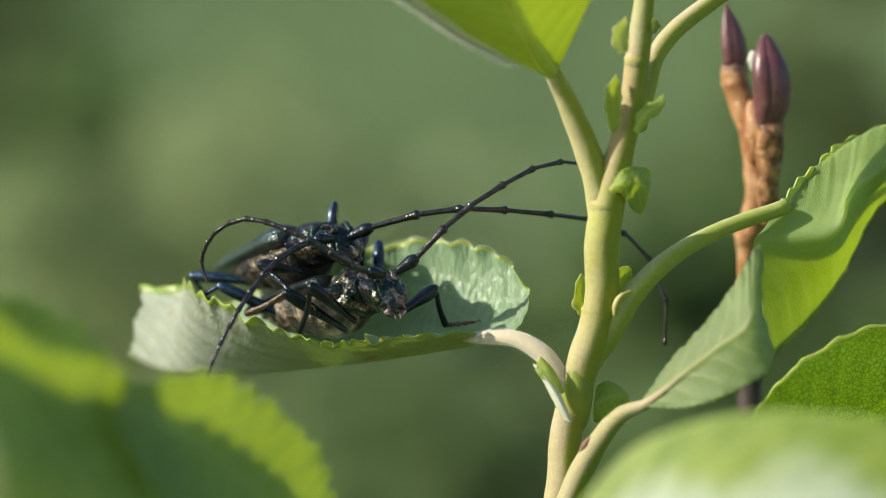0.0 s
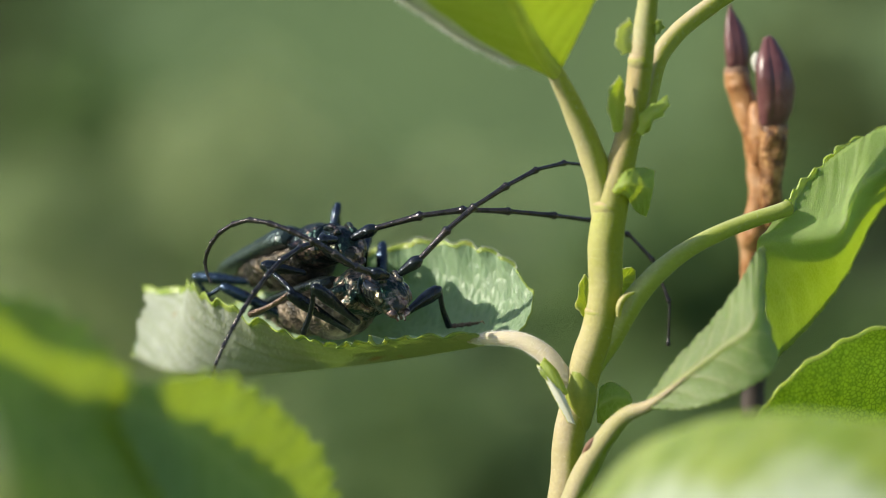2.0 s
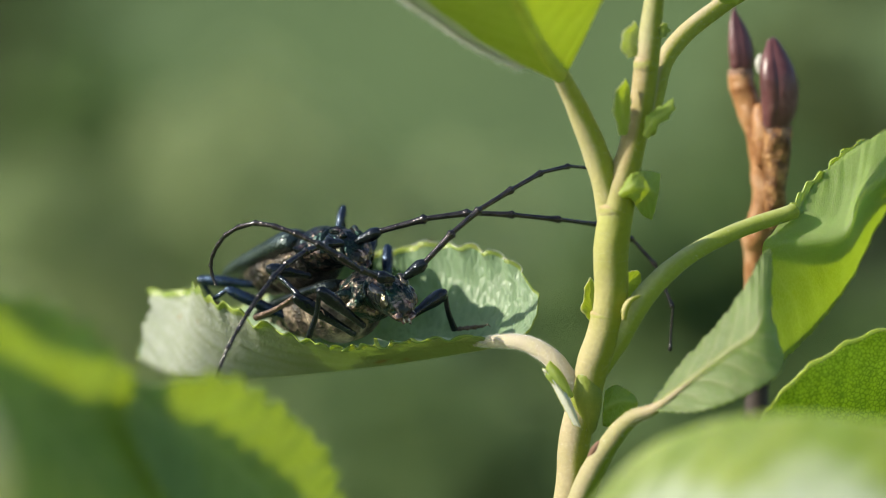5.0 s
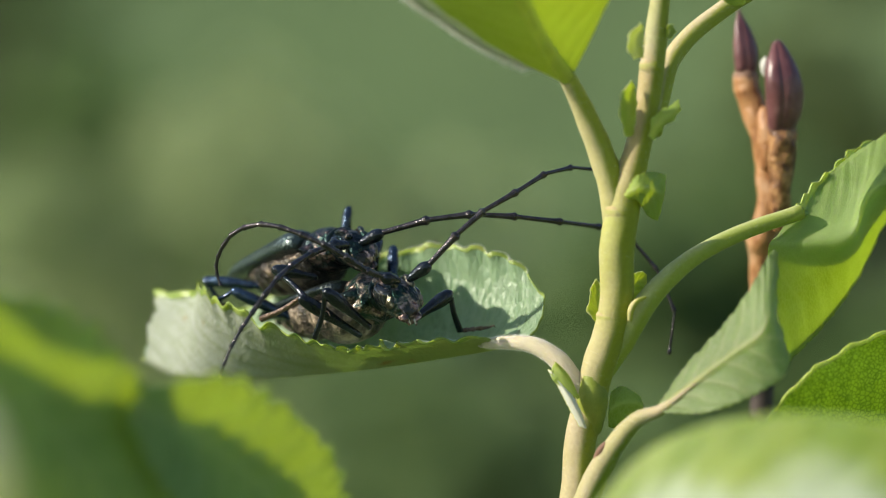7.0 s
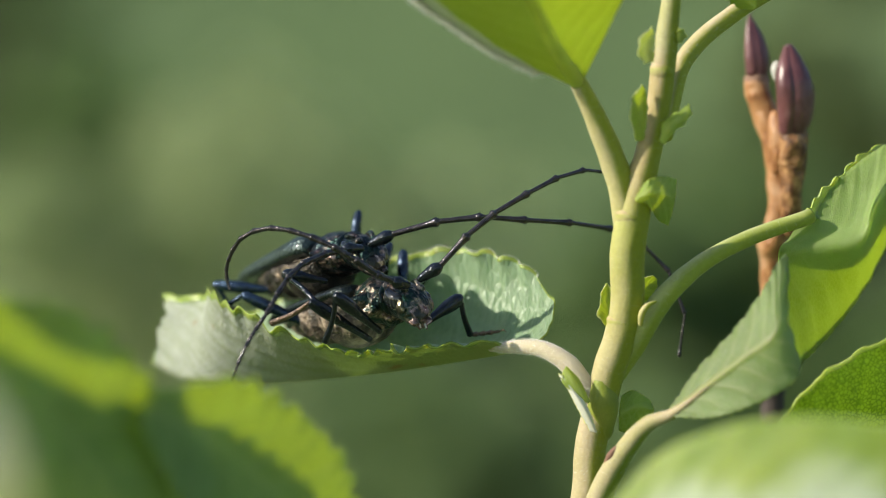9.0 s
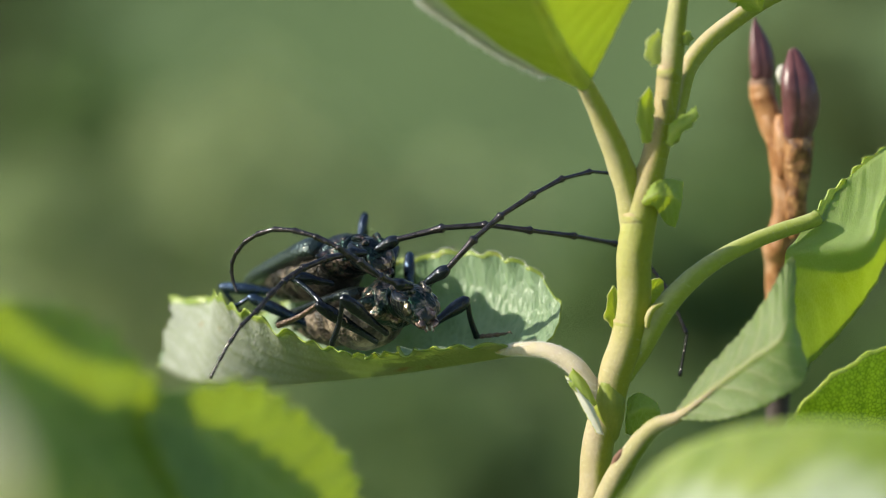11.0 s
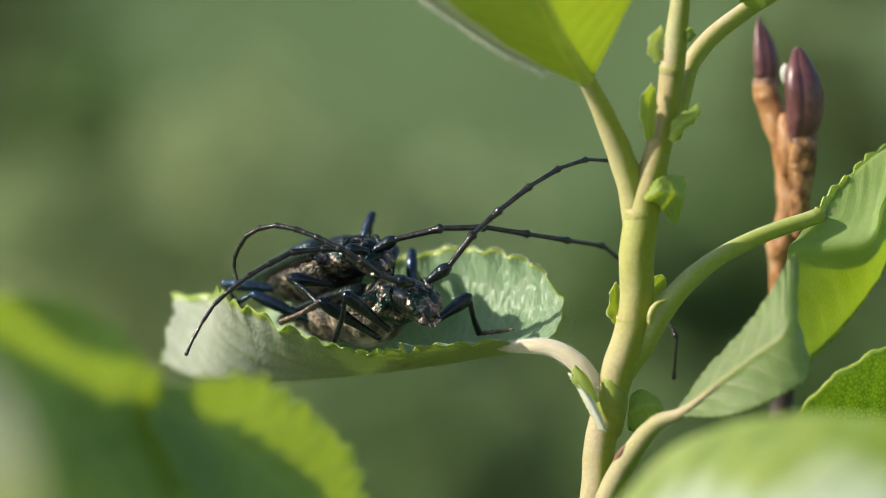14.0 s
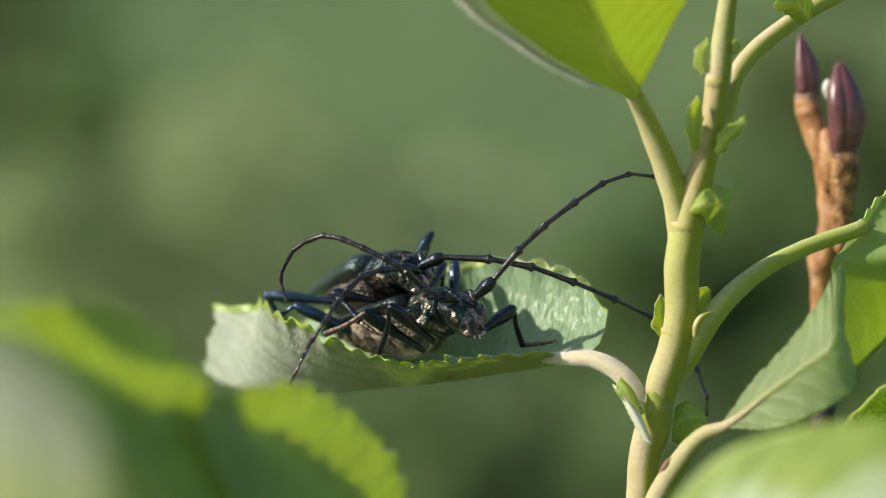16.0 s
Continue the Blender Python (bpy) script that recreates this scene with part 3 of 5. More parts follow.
stem_line = [(15.3, -5.5, -28.9), (15.8, -5.8, -22.7), (17.8, -7.1, -14.3), (19.9, -8.6, -6.7), (20.0, -10.2, 0.8), (21.2, -11.4, 7.8), (22.7, -12.3, 14.0), (23.6, -12.8, 18.7), (24.1, -13.3, 23.0), (24.9, -13.6, 29.8)]
hair = new("down", fuzz(stem_line, [1.95, 1.95, 2.0, 2.05, 2.15, 1.9, 1.5, 1.45, 1.5, 1.2], BASE, 9000, 0.24, 77))
hair.parent = main_stem
tagged(hair, kind="stuff")
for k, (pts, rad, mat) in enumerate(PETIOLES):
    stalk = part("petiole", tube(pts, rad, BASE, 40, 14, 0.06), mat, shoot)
    hair = new("down", fuzz(pts, rad, BASE, 9000 if mat is DOWN else 2000, 0.34 if mat is DOWN else 0.24, k))
    hair.parent = stalk
    tagged(hair, kind="stuff")
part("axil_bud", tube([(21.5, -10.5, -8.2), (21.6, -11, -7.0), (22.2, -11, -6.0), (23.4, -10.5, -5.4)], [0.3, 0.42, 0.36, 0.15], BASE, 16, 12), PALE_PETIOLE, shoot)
part("axil_bud", tube([(17.4, -11.2, -24.8), (17.9, -12.2, -23.8), (18.4, -12.6, -22.9)], [0.4, 0.5, 0.25], BASE, 10, 12), CORK, shoot)


def margin_down(leaf, ns, nv, first, last, count, length, seed):
    """A fringe of white hairs along one margin of a leaf, between two of its cross rows."""
    rng = random.Random(seed)
    row = 2 * (2 * nv + 1)
    edge = [leaf.data.vertices[i * row].co.copy() for i in range(ns + 1)]
    inner = [leaf.data.vertices[i * row + 4].co.copy() for i in range(ns + 1)]
    verts, faces = [], []
    for _ in range(count):
        i, f = rng.randrange(first, last), rng.random()
        p = edge[i].lerp(edge[i + 1], f).lerp(inner[i], rng.uniform(0, 0.25) ** 2)
        out = (edge[i] - inner[i]).normalized()
        along = (edge[i + 1] - edge[i]).normalized()
        d = (out + along * rng.gauss(0, 0.6) + Vector((rng.gauss(0, 0.5), rng.gauss(0, 0.5), rng.gauss(-0.2, 0.5)))).normalized()
        w = d.cross(Vector((0, 1, 0))).normalized() * 0.000028
        n = len(verts)
        verts += [p - w, p + w, p + d * length * 0.001 * rng.uniform(0.4, 1.2)]
        faces.append((n, n + 1, n + 2))
    me = bpy.data.meshes.new("down")
    me.from_pydata([tuple(v) for v in verts], [], faces)
    me.materials.append(HAIR)
    hair = new("down", me)
    hair.parent = leaf
    return tagged(hair, kind="stuff")


# the cupped leaf that carries the beetles
cup = part("leaf", blade([(8.5, 0.0, -11.0), (1.1, 5.0, -12.5), (-10.3, 10.0, -14.4), (-23.5, 14.0, -15.8), (-33.6, 18.0, -16.3), (-40.5, 25.6, -13.9)],
                   [(-1.7, -1, 0), (-0.9, -1, 0), (-0.3, -1, 0), (-0.1, -1, 0), (0, -1, 0), (0.1, -1, 0)], (6.5, 12.8, 14.8, 15.2, 15, 14.6, 14, 12.2, 8.6), BASE, 50, (16, 34, 32, 10, -10, -20), (4, 5, 11, 33, 66, 80), curl_a=0.62,
                   waves=0.85, teeth=1.2, seed=1, fan=True, relief=0.24, veins=9, ripple=128, tooth_rate=70, ns=300, nv=26, slant=3.4, swelling=0.5, low_rim="b", rim_cols=2, ragged=1.5), [CUP_TOP, CUP_UNDER, CUP_RIM], shoot, "cupped leaf with pale downy underside and wavy edge")
margin_down(cup, 300, 26, 20, 199, 900, 0.35, 31)
# the leaf above, seen from below with the light behind it
top_leaf = part("leaf", blade([(13.5, -16.5, 20.5), (10.5, -27, 24.8), (8.2, -38, 27.9), (3.9, -61, 33.7), (0.3, -80, 37.9)],
                   [(1, 0.0, 0.0), (1, 0, -0.1), (1, 0, -0.1)], (0.8, 7.0, 12.3, 15.8, 16, 13, 9, 2), BASE, 50, (10, 11, 10), (36, 40, 40), seed=2, low_rim="a", rim_cols=4), [LEAF_TOP, LEAF_UNDER, FELT], shoot)
part("midrib", tube([(13.5, -16.6, 20.9), (12.0, -21.5, 22.5), (10.5, -27, 24.3), (8.2, -38, 27.4), (3.9, -61, 33.2), (0.3, -80, 37.5)], [1.0, 0.9, 0.8, 0.7, 0.5, 0.3], BASE, 50, 14, 0.03), MIDRIB, top_leaf)
margin_down(top_leaf, 90, 22, 6, 62, 15000, 1.3, 32)
# the twisted leaf beside the stem
part("leaf", draped([
    [(24.6, -16, -18.3), (27.8, -17, -13.5), (32.0, -18.5, -8.8), (35.2, -19.5, -4.3), (37.2, -18, -0.8), (38.3, -16.5, 0.3)],
    [(24.8, -16.5, -18.7), (28.7, -18.5, -15.5), (33.4, -21, -11.7), (36.5, -22.5, -9.0), (37.5, -20, -3.8), (38.4, -16.8, 0.1)],
    [(25.0, -17, -19.1), (29.9, -20, -18.9), (35.3, -22.5, -16.7), (39.3, -22, -13.5), (38.1, -20.5, -7.4), (38.6, -17, -0.1)]], BASE, 40, 7, ns=120, waves=0.18, teeth=0.22, relief=0.06, rib_end=0.72, seed=3), [LEAF_TOP, TWIST_UNDER, LEAF_RIM], shoot, "leaf with its pale satin underside turned to the sun")
part("leaf", draped([
    [(42.6, 0, 5.4), (46.0, 1.5, 8.8), (50.4, 2.5, 12.3), (54.7, 3, 14.7), (59.8, 4, 16.3)],
    [(40.3, -1.2, 2.0), (45.3, -1.1, 3.6), (49.7, -0.9, 5.5), (52.7, -0.3, 9.5), (58.5, 1.6, 12.9)],
    [(39.0, -2, 0.2), (44.8, -2.8, 0.9), (49.2, -3.2, 1.9), (51.5, -2.5, 6.8), (57.8, 0, 11.1)],
    [(39.9, 0.6, -4.8), (45.6, 1.1, -2.6), (50.0, 1.5, 0.1), (53.1, 2.3, 6.1), (59.0, 5.2, 10.2)],
    [(41.6, 4.5, -14.3), (46.8, 7, -9.3), (51.3, 8.5, -3.4), (55.7, 9.5, 4.7), (61.1, 13, 8.5)]], BASE, 40, 10, ns=110, waves=0.1, teeth=0.2, relief=0.03, rib_end=0.0, seed=23), [LEAF_TOP, BENT, LEAF_RIM], shoot, "drooping leaf bent over, pale above and glowing below")
part("leaf", blade([(42.8, -1, 4.9), (46.1, 1.5, 6.8), (51.6, 6, 10.0), (60.1, 11, 14.5)],
                   [(0.6, 0.5, 0.6)] * 3, (0.6, 1.9, 3.0, 3, 2), BASE, 35, (20, 25, 30), (15, 10, 20), waves=0.4, seed=4), LEAF, shoot)


def stipule(a, b, side, w, seed, mats=None):
    """A small ear-shaped leaflet at a node."""
    m = tuple((p + q) / 2 + s * w * 0.5 for p, q, s in zip(a, b, side))
    return part("stipule", blade([a, m, b], [side] * 3, (0.3, w, w * 1.1, w * 0.7, 0.1), BASE, 10, (25, 25, 25), (20, 20, 20), ns=40, nv=10, thick=0.12, waves=0.3, teeth=1.6, tooth_rate=26, ripple=20, veins=5, relief=0.12, seed=seed), mats or [STIPULE, STIPULE, PALE_STIPULE], shoot)


stipule((25.7, -14.1, 25.6), (25.9, -14.7, 27.2), (0.9, 0.2, 0), 0.6, 19)
part("stipule", draped([
    [(22.5, -17.5, 27.1), (21.2, -18, 26.0), (20.8, -18.5, 24.2), (21.6, -18, 22.8)],
    [(22.7, -17, 26.7), (21.9, -17.2, 25.5), (21.8, -17.4, 24.2), (22.2, -17.2, 23.0)],
    [(22.9, -17, 26.3), (22.8, -17.4, 25.0), (22.7, -17.6, 23.9), (22.7, -17, 23.1)]], BASE, 6, 2, ns=44, nv=10, thick=0.14, waves=0.22, teeth=0.12, tooth_rate=16, ripple=17, veins=4, relief=0.06, seed=11), [PALE_STIPULE] * 3, shoot)
part("stipule", draped([
    [(21.4, -15.5, 20.5), (20.2, -16.5, 18.7), (20.0, -16.5, 16.6), (20.7, -15, 13.8)],
    [(21.7, -15, 20.0), (21.1, -15.2, 18.1), (21.0, -15.2, 15.9), (21.3, -14.5, 13.8)],
    [(21.9, -15, 19.7), (22.0, -15.6, 17.7), (21.9, -15.4, 15.7), (21.7, -14.5, 14.0)]], BASE, 6, 2, ns=44, nv=10, thick=0.14, waves=0.22, teeth=0.12, tooth_rate=16, ripple=17, veins=4, relief=0.06, seed=12), [STIPULE, STIPULE, PALE_STIPULE], shoot)
part("stipule", draped([
    [(23.6, -15, 14.2), (24.1, -15.2, 16.1), (25.4, -15, 17.0), (27.1, -14.5, 18.1)],
    [(23.8, -15.5, 13.7), (24.7, -16.3, 15.4), (26.0, -16, 16.4), (27.1, -15, 17.4)],
    [(24.1, -15, 13.5), (25.1, -15.6, 14.9), (26.4, -15.2, 15.9), (27.2, -14.6, 17.1)]], BASE, 6, 2, ns=44, nv=10, thick=0.14, waves=0.22, teeth=0.12, tooth_rate=16, ripple=17, veins=4, relief=0.06, seed=13), [STIPULE, STIPULE, PALE_STIPULE], shoot)
part("stipule", draped([[(20.9, -13.5, 7.1), (22.1, -14, 9.1), (24.1, -12, 9.6), (25.8, -10, 9.3)], [(20.9, -13.5, 6.8), (22.3, -14.6, 7.6), (23.9, -13, 7.5), (25.5, -10.5, 6.7)], [(21.1, -13.5, 6.4), (22.1, -13.6, 6.3), (23.6, -11, 4.4), (24.9, -9.5, 3.8)]], BASE, 6, 3, ns=40, nv=10, thick=0.14, waves=0.15, veins=5, relief=0.08, seed=14), [STIPULE, STIPULE, PALE_STIPULE], shoot)
part("stipule", draped([
    [(11.6, -8.5, -14.2), (12.8, -9, -16.2), (13.9, -9, -18.4), (15.5, -8.5, -21.2)],
    [(12.1, -9.5, -14.5), (13.6, -10, -16.6), (14.9, -10, -18.8), (16.1, -9, -21.3)],
    [(12.6, -9, -15.1), (14.5, -9.6, -17.0), (15.6, -9.4, -19.1), (16.4, -8.8, -21.4)]], BASE, 8, 2, ns=40, nv=8, thick=0.14, waves=0.08, veins=0, relief=0.03, seed=17), [FELT, FELT, PALE_STIPULE], shoot, "white felted stipule")
part("stipule", draped([
    [(12.5, -8.5, -13.3), (14.0, -8.8, -14.8), (14.9, -9, -16.5), (15.3, -9, -17.7)],
    [(12.4, -9, -13.8), (13.3, -9.6, -15.0), (14.4, -9.6, -16.5), (15.3, -9.2, -17.7)],
    [(12.2, -9, -14.4), (12.2, -9.5, -15.4), (13.7, -9.6, -16.6), (15.2, -9.2, -17.8)]], BASE, 6, 2, ns=40, nv=8, thick=0.14, waves=0.06, veins=3, relief=0.05, seed=20), [STIPULE, STIPULE, PALE_STIPULE], shoot)
part("stipule", draped([
    [(19.5, -4, -17.1), (20.8, -3, -16.5), (22.1, -2, -17.1), (23.2, -1, -17.9)],
    [(19.2, -4.5, -19.3), (20.7, -4, -18.6), (22.2, -3, -18.5), (23.6, -1.5, -19.0)],
    [(19.2, -4, -21.4), (20.6, -3.5, -21.7), (22.2, -2.5, -20.8), (23.4, -1.5, -19.6)]], BASE, 6, 3, ns=40, nv=10, thick=0.14, waves=0.12, veins=5, relief=0.06, seed=18), LEAF, shoot)
stipule((18.9, -5.1, -9.3), (17.6, -7.3, -3.3), (-0.9, -0.2, 0), 1.2, 15)
stipule((21.6, -3.8, -5.9), (24.0, -3.4, -2.8), (-0.3, -0.4, 0.8), 1.5, 16)
# green band on the stem, carrying the petiole's shade in its colour
part("shaded_sheath", tube([(17.2, -7.6, -14.9), (17.1, -7.0, -17.8), (16.9, -5.9, -21.6)], [1.3, 1.98, 1.5], BASE, 16, 20, 0.05), SHADED_GREEN, shoot)
stipule((35.0, -12.6, 29.9), (30.5, -14.1, 31.4), (0.2, -0.5, 0.85), 1.9, 21)

# ---- the leaves of other shoots ----
EDGE = (64.9, 5.0, -22.6)
edge_leaf = thing("leaf_shoot", EDGE, "serrated green willow leaf with a net of veins", "leaf")
part("leaf", blade([(32.4, -12.0, -28.8), (41.6, -9.0, -26.0), (52.3, -6.0, -19.7), (64.2, -3.0, -10.8)], [(0.165, 0.555, -0.70)] * 3, (2.5, 9, 12, 11, 3), EDGE, 40, (5, 5, 5), (8, 8, 8), seed=5, teeth=0.35, waves=0.25, low_rim="a"), [LEAF_TOP, NET_UNDER, LEAF_RIM], edge_leaf)
part("petiole", tube([(62.6, -3.5, -12.0), (66.8, -2.0, -11.0), (71.3, 1.0, -18.2)], [0.9, 0.9, 1.0], EDGE, 20, 10), PETIOLE, edge_leaf)
part("stem", tube([(73.0, 3.0, -4.3), (71.3, 1.5, -18.2), (71.4, 6.0, -40.5), (66, 20, -400), (60, 30, -1000)], [1.0, 1.5, 1.9, 3.0, 4.5], EDGE, 40, 12, 0.06), STEM, edge_leaf)

NEAR_R = (42.4, -60.0, -33.1)
near_right = thing("leaf_shoot", NEAR_R, "broad pale green willow leaf close before the lens, blurred", "leaf")
part("leaf", blade([(12.4, -70.0, -31.5), (20.8, -74.0, -27.5), (31.7, -78.0, -25.2), (45.1, -82.0, -26.2), (56.2, -82.0, -29.0)], [(0.1, 0.5, 0.85)] * 3, (2, 8, 9.5, 9, 5), NEAR_R, 60, (10, 10, 10), (8, 8, 8), seed=6), [PALE_UNDER, LEAF_TOP, LEAF_RIM], near_right)
part("petiole", tube([(12.7, -70.0, -31.4), (10.2, -66.0, -33.1), (9.2, -60.0, -39.0)], [0.9, 1.0, 1.1], NEAR_R, 20, 10), PETIOLE, near_right)
part("stem", tube([(9.2, -60.0, -38.4), (8.9, -50.0, -58.5), (5, -40, -150), (-6, -30, -400), (-20, -10, -1000)], [1.3, 1.8, 2.2, 3.0, 4.5], NEAR_R, 50, 12, 0.06), STEM, near_right)

NEAR_L = (-34.6, -60.0, -33.1)
near_left = thing("leaf_shoot", NEAR_L, "two overlapping green willow leaves close before the lens, blurred", "leaf")
part("leaf", blade([(-51.2, -100.0, -6.2), (-44.3, -87.0, -11.9), (-38.2, -74.0, -19.8), (-33.6, -64.0, -29.8), (-30.7, -57.0, -39.4)], [(0.485, 0.253, 0.837)] * 3, (2, 8.5, 10.5, 10.5, 7), NEAR_L, 60, (4, 4, 4), (5, 5, 5), teeth=3.0, waves=0.5, tooth_rate=52, ripple=104, ns=180, seed=7), LEAF, near_left)
part("leaf", blade([(-31.9, -72.0, -15.5), (-25.1, -60.0, -20.4), (-18.6, -50.0, -27.4), (-13.7, -42.0, -35.5)], [(0.485, 0.253, 0.837)] * 3, (2, 6.8, 8.2, 8, 4), NEAR_L, 45, (4, 4, 4), (5, 5, 5), teeth=3.2, waves=0.5, tooth_rate=40, ripple=80, ns=180, seed=8), LEAF, near_left)
part("leaf", blade([(-36.9, -160.0, -29.3), (-37.4, -162.0, -19.7), (-38.3, -164.0, -11.7), (-40.4, -166.0, -4.8)], [(0.75, -0.6, 0.1)] * 3, (2.5, 6, 7, 5, 1), NEAR_L, 45, (10, 10, 10), (8, 8, 8), seed=9), [CUP_UNDER, CUP_UNDER, LEAF_RIM], near_left)
part("leaf", blade([(-48.5, -81.0, -11.5), (-37.9, -63.9, -19.3), (-31.2, -53.7, -25.9), (-25.2, -45.2, -32.2)], [(0.485, 0.253, 0.837)] * 3, (2, 6.8, 8.2, 8, 4), NEAR_L, 45, (4, 4, 4), (5, 5, 5), teeth=3.0, waves=0.5, tooth_rate=40, ripple=80, ns=180, seed=10), LEAF, near_left)
# two unseen leaves beyond the left edge, added to shade the near leaves
part("leaf", blade([(-62, -120, -6.3), (-62, -95, -7.8), (-62, -70, -11.1), (-62, -44, -12.5)], [(-0.3, 0, 0.95)] * 3, (1, 9.5, 11, 10, 1), NEAR_L, 60, (5, 5, 5), (5, 5, 5), seed=12), LEAF, near_left)
part("leaf", blade([(-63, -101, 12.0), (-63, -94, 10.4), (-63, -88, 9.2), (-63, -79, 7.5)], [(-0.3, 0, 0.95)] * 3, (1, 5.0, 6.0, 6, 1), NEAR_L, 60, (5, 5, 5), (5, 5, 5), seed=13), LEAF, near_left)
# stalk of the upper unseen shading leaf
part("petiole", tube([(-63, -79, 7.5), (-64, -68, -12), (-56, -50, -32), (-47.3, -74.0, -38.5)], [0.7, 0.9, 1.0, 1.1], NEAR_L, 24, 10), PETIOLE, near_left)
part("petiole", tube([(-24.9, -44.6, -31.0), (-28, -48, -38), (-34.4, -62.0, -42.3)], [0.8, 0.9, 1.2], NEAR_L, 16, 10), PETIOLE, near_left)
# stalk of the lower unseen shading leaf
part("petiole", tube([(-62, -44, -11.5), (-60, -44, -24), (-47.3, -74.0, -38.5)], [0.7, 0.9, 1.1], NEAR_L, 16, 10), PETIOLE, near_left)
part("stem", tube([(-13.7, -42.0, -34.6), (-19.1, -52.0, -40.0), (-34.4, -62.0, -42.3), (-47.3, -74.0, -38.5)], [1.0, 1.4, 1.6, 1.1], NEAR_L, 40, 10), STEM, near_left)
part("stem", tube([(-34.4, -62.0, -42.3), (-33.7, -60.0, -56.8), (-35, -56, -140), (-40, -50, -350), (-60, -30, -1000)], [1.5, 1.9, 2.4, 3.0, 4.5], NEAR_L, 50, 12, 0.06), STEM, near_left)

# ---- the bare twig with two buds ----
TWIG = (41.1, 22.0, -23.6)
twig = thing("budded_twig", TWIG, "orange-brown woody twig tip with two dark red buds", "twig")
part("old_bark", tube([(40.9, 23.0, -14.8), (40.9, 23.0, -20.7), (40.9, 24.0, -34.1), (40.8, 26.0, -64.1), (38, 30, -150), (36, 34, -400), (34, 40, -1000)], [1.7, 1.5, 1.7, 2.2, 2.8, 3.6, 5.0], TWIG, 60, 14, 0.1), OLD_BARK, twig)
part("bark", tube([(40.7, 23, -5.8), (40.7, 22, -0.6), (40.7, 21, 2.0), (41.3, 20, 5.7), (41.3, 20, 10.4), (40.7, 20, 14.9), (39.8, 20, 18.2), (38.8, 20, 20.8), (38.5, 20, 22.8)], [1.4, 1.6, 1.95, 1.45, 1.5, 1.65, 1.65, 1.7, 1.65], TWIG, 80, 20, 0.16), BARK, twig)
part("spur", tube([(42.8, 19, 3.1), (42.7, 18, 6.7), (42.8, 17, 10.4), (43.0, 16.5, 13.6), (42.9, 16.5, 15.6)], [0.9, 1.35, 1.55, 1.85, 1.85], TWIG, 40, 22, 0.22), SPUR_BARK, twig)
rng = random.Random(5)
for k in range(26):
    u = rng.uniform(0.1, 0.95)
    x, y, z = spline([(42.8, 19, 3.1), (42.7, 18, 6.7), (42.8, 17, 10.4), (43.0, 16.5, 13.6), (42.9, 16.5, 15.6)], 60)[int(60 * u)]
    r, a = 0.7 + 1.0 * u, rng.uniform(-1.5, 1.5)
    at = (x + r * math.sin(a), y - r * math.cos(a), z)
    part("wart", tube([at, (at[0] + 0.1 * math.sin(a), at[1] - 0.14, at[2] + 0.1)], [rng.uniform(0.16, 0.34)] * 2, TWIG, 4, 8, 0.3), BARK, twig)
part("bark", tube([(41.1, 18.5, 11.1), (41.2, 18, 15.2), (40.8, 18.8, 18.5)], [1.0, 1.3, 0.9], TWIG, 30, 16, 0.2), BARK, twig)
part("cushion", tube([(38.6, 20, 22.2), (38.6, 20, 23.1), (38.6, 20, 23.9)], [1.55, 1.75, 1.4], TWIG, 8, 18, 0.3), CORK, twig)
part("cushion", tube([(42.9, 16.5, 15.3), (42.9, 16.5, 16.1), (43.0, 16.4, 16.6)], [1.75, 1.85, 1.7], TWIG, 8, 18, 0.3), CORK, twig)
for line, rad in (([(38.6, 20, 23.8), (38.6, 20, 25.5), (38.3, 20, 27.7), (37.9, 20, 29.6), (37.6, 20, 31.3)], [1.5, 1.62, 1.38, 0.85, 0.2]), ([(42.8, 16.5, 16.1), (43.1, 16, 18.4), (43.0, 15.5, 21.3), (42.6, 15.5, 24.0), (42.3, 16, 26.7)], [1.75, 2.25, 2.45, 1.9, 0.85])):
    bud = part("bud", tube(line, rad, TWIG, 36, 26, 0.07), BUD, twig)
    part("bud_tip", tube([line[-1], tuple(p + q for p, q in zip(line[-1], (0.1, 0.1, 0.35)))], [rad[-1] * 1.1, rad[-1] * 0.6], TWIG, 4, 10, 0.4), BUD, bud)
    # the outer scale lies over the sunward side of the bud
    side = [(p[0] - 0.45 * r, p[1] - 0.45 * r, p[2]) for p, r in zip(line, rad)]
    part("bud_scale", tube(side, [r * 0.62 for r in rad], TWIG, 30, 20, 0.07), BUD, bud)
part("tuft", tube([(40.7, 17, 22.9), (40.5, 16.6, 24.1), (40.7, 16.4, 25.1)], [0.35, 0.55, 0.3], TWIG, 12, 12, 0.35), HAIR, twig, "white woolly tuft")

# ---- the beetles ----
def body_frame(head, tail, up):
    f = (Vector(head) - Vector(tail)).normalized()
    u = Vector(up)
    u = (u - f * u.dot(f)).normalized()
    l = u.cross(f)
    return Matrix((f, l, u)).transposed()


def rough_skin(bm, amount):
    """Lumps and wrinkles on armour."""
    bm.normal_update()
    for v in bm.verts:
        a, b, c = v.co * 700, v.co * 1900, v.co * 3400
        ridge = 0.35 - abs(noise.noise(c)) * 2
        v.co += v.normal * ridge * amount * 0.45
        v.co += Vector((noise.noise(a), noise.noise(a + Vector((5, 0, 0))), noise.noise(a + Vector((0, 5, 0))))) * amount * 0.6 + Vector((noise.noise(b), noise.noise(b + Vector((5, 0, 0))), noise.noise(b + Vector((0, 5, 0))))) * amount * 0.6
    return bm


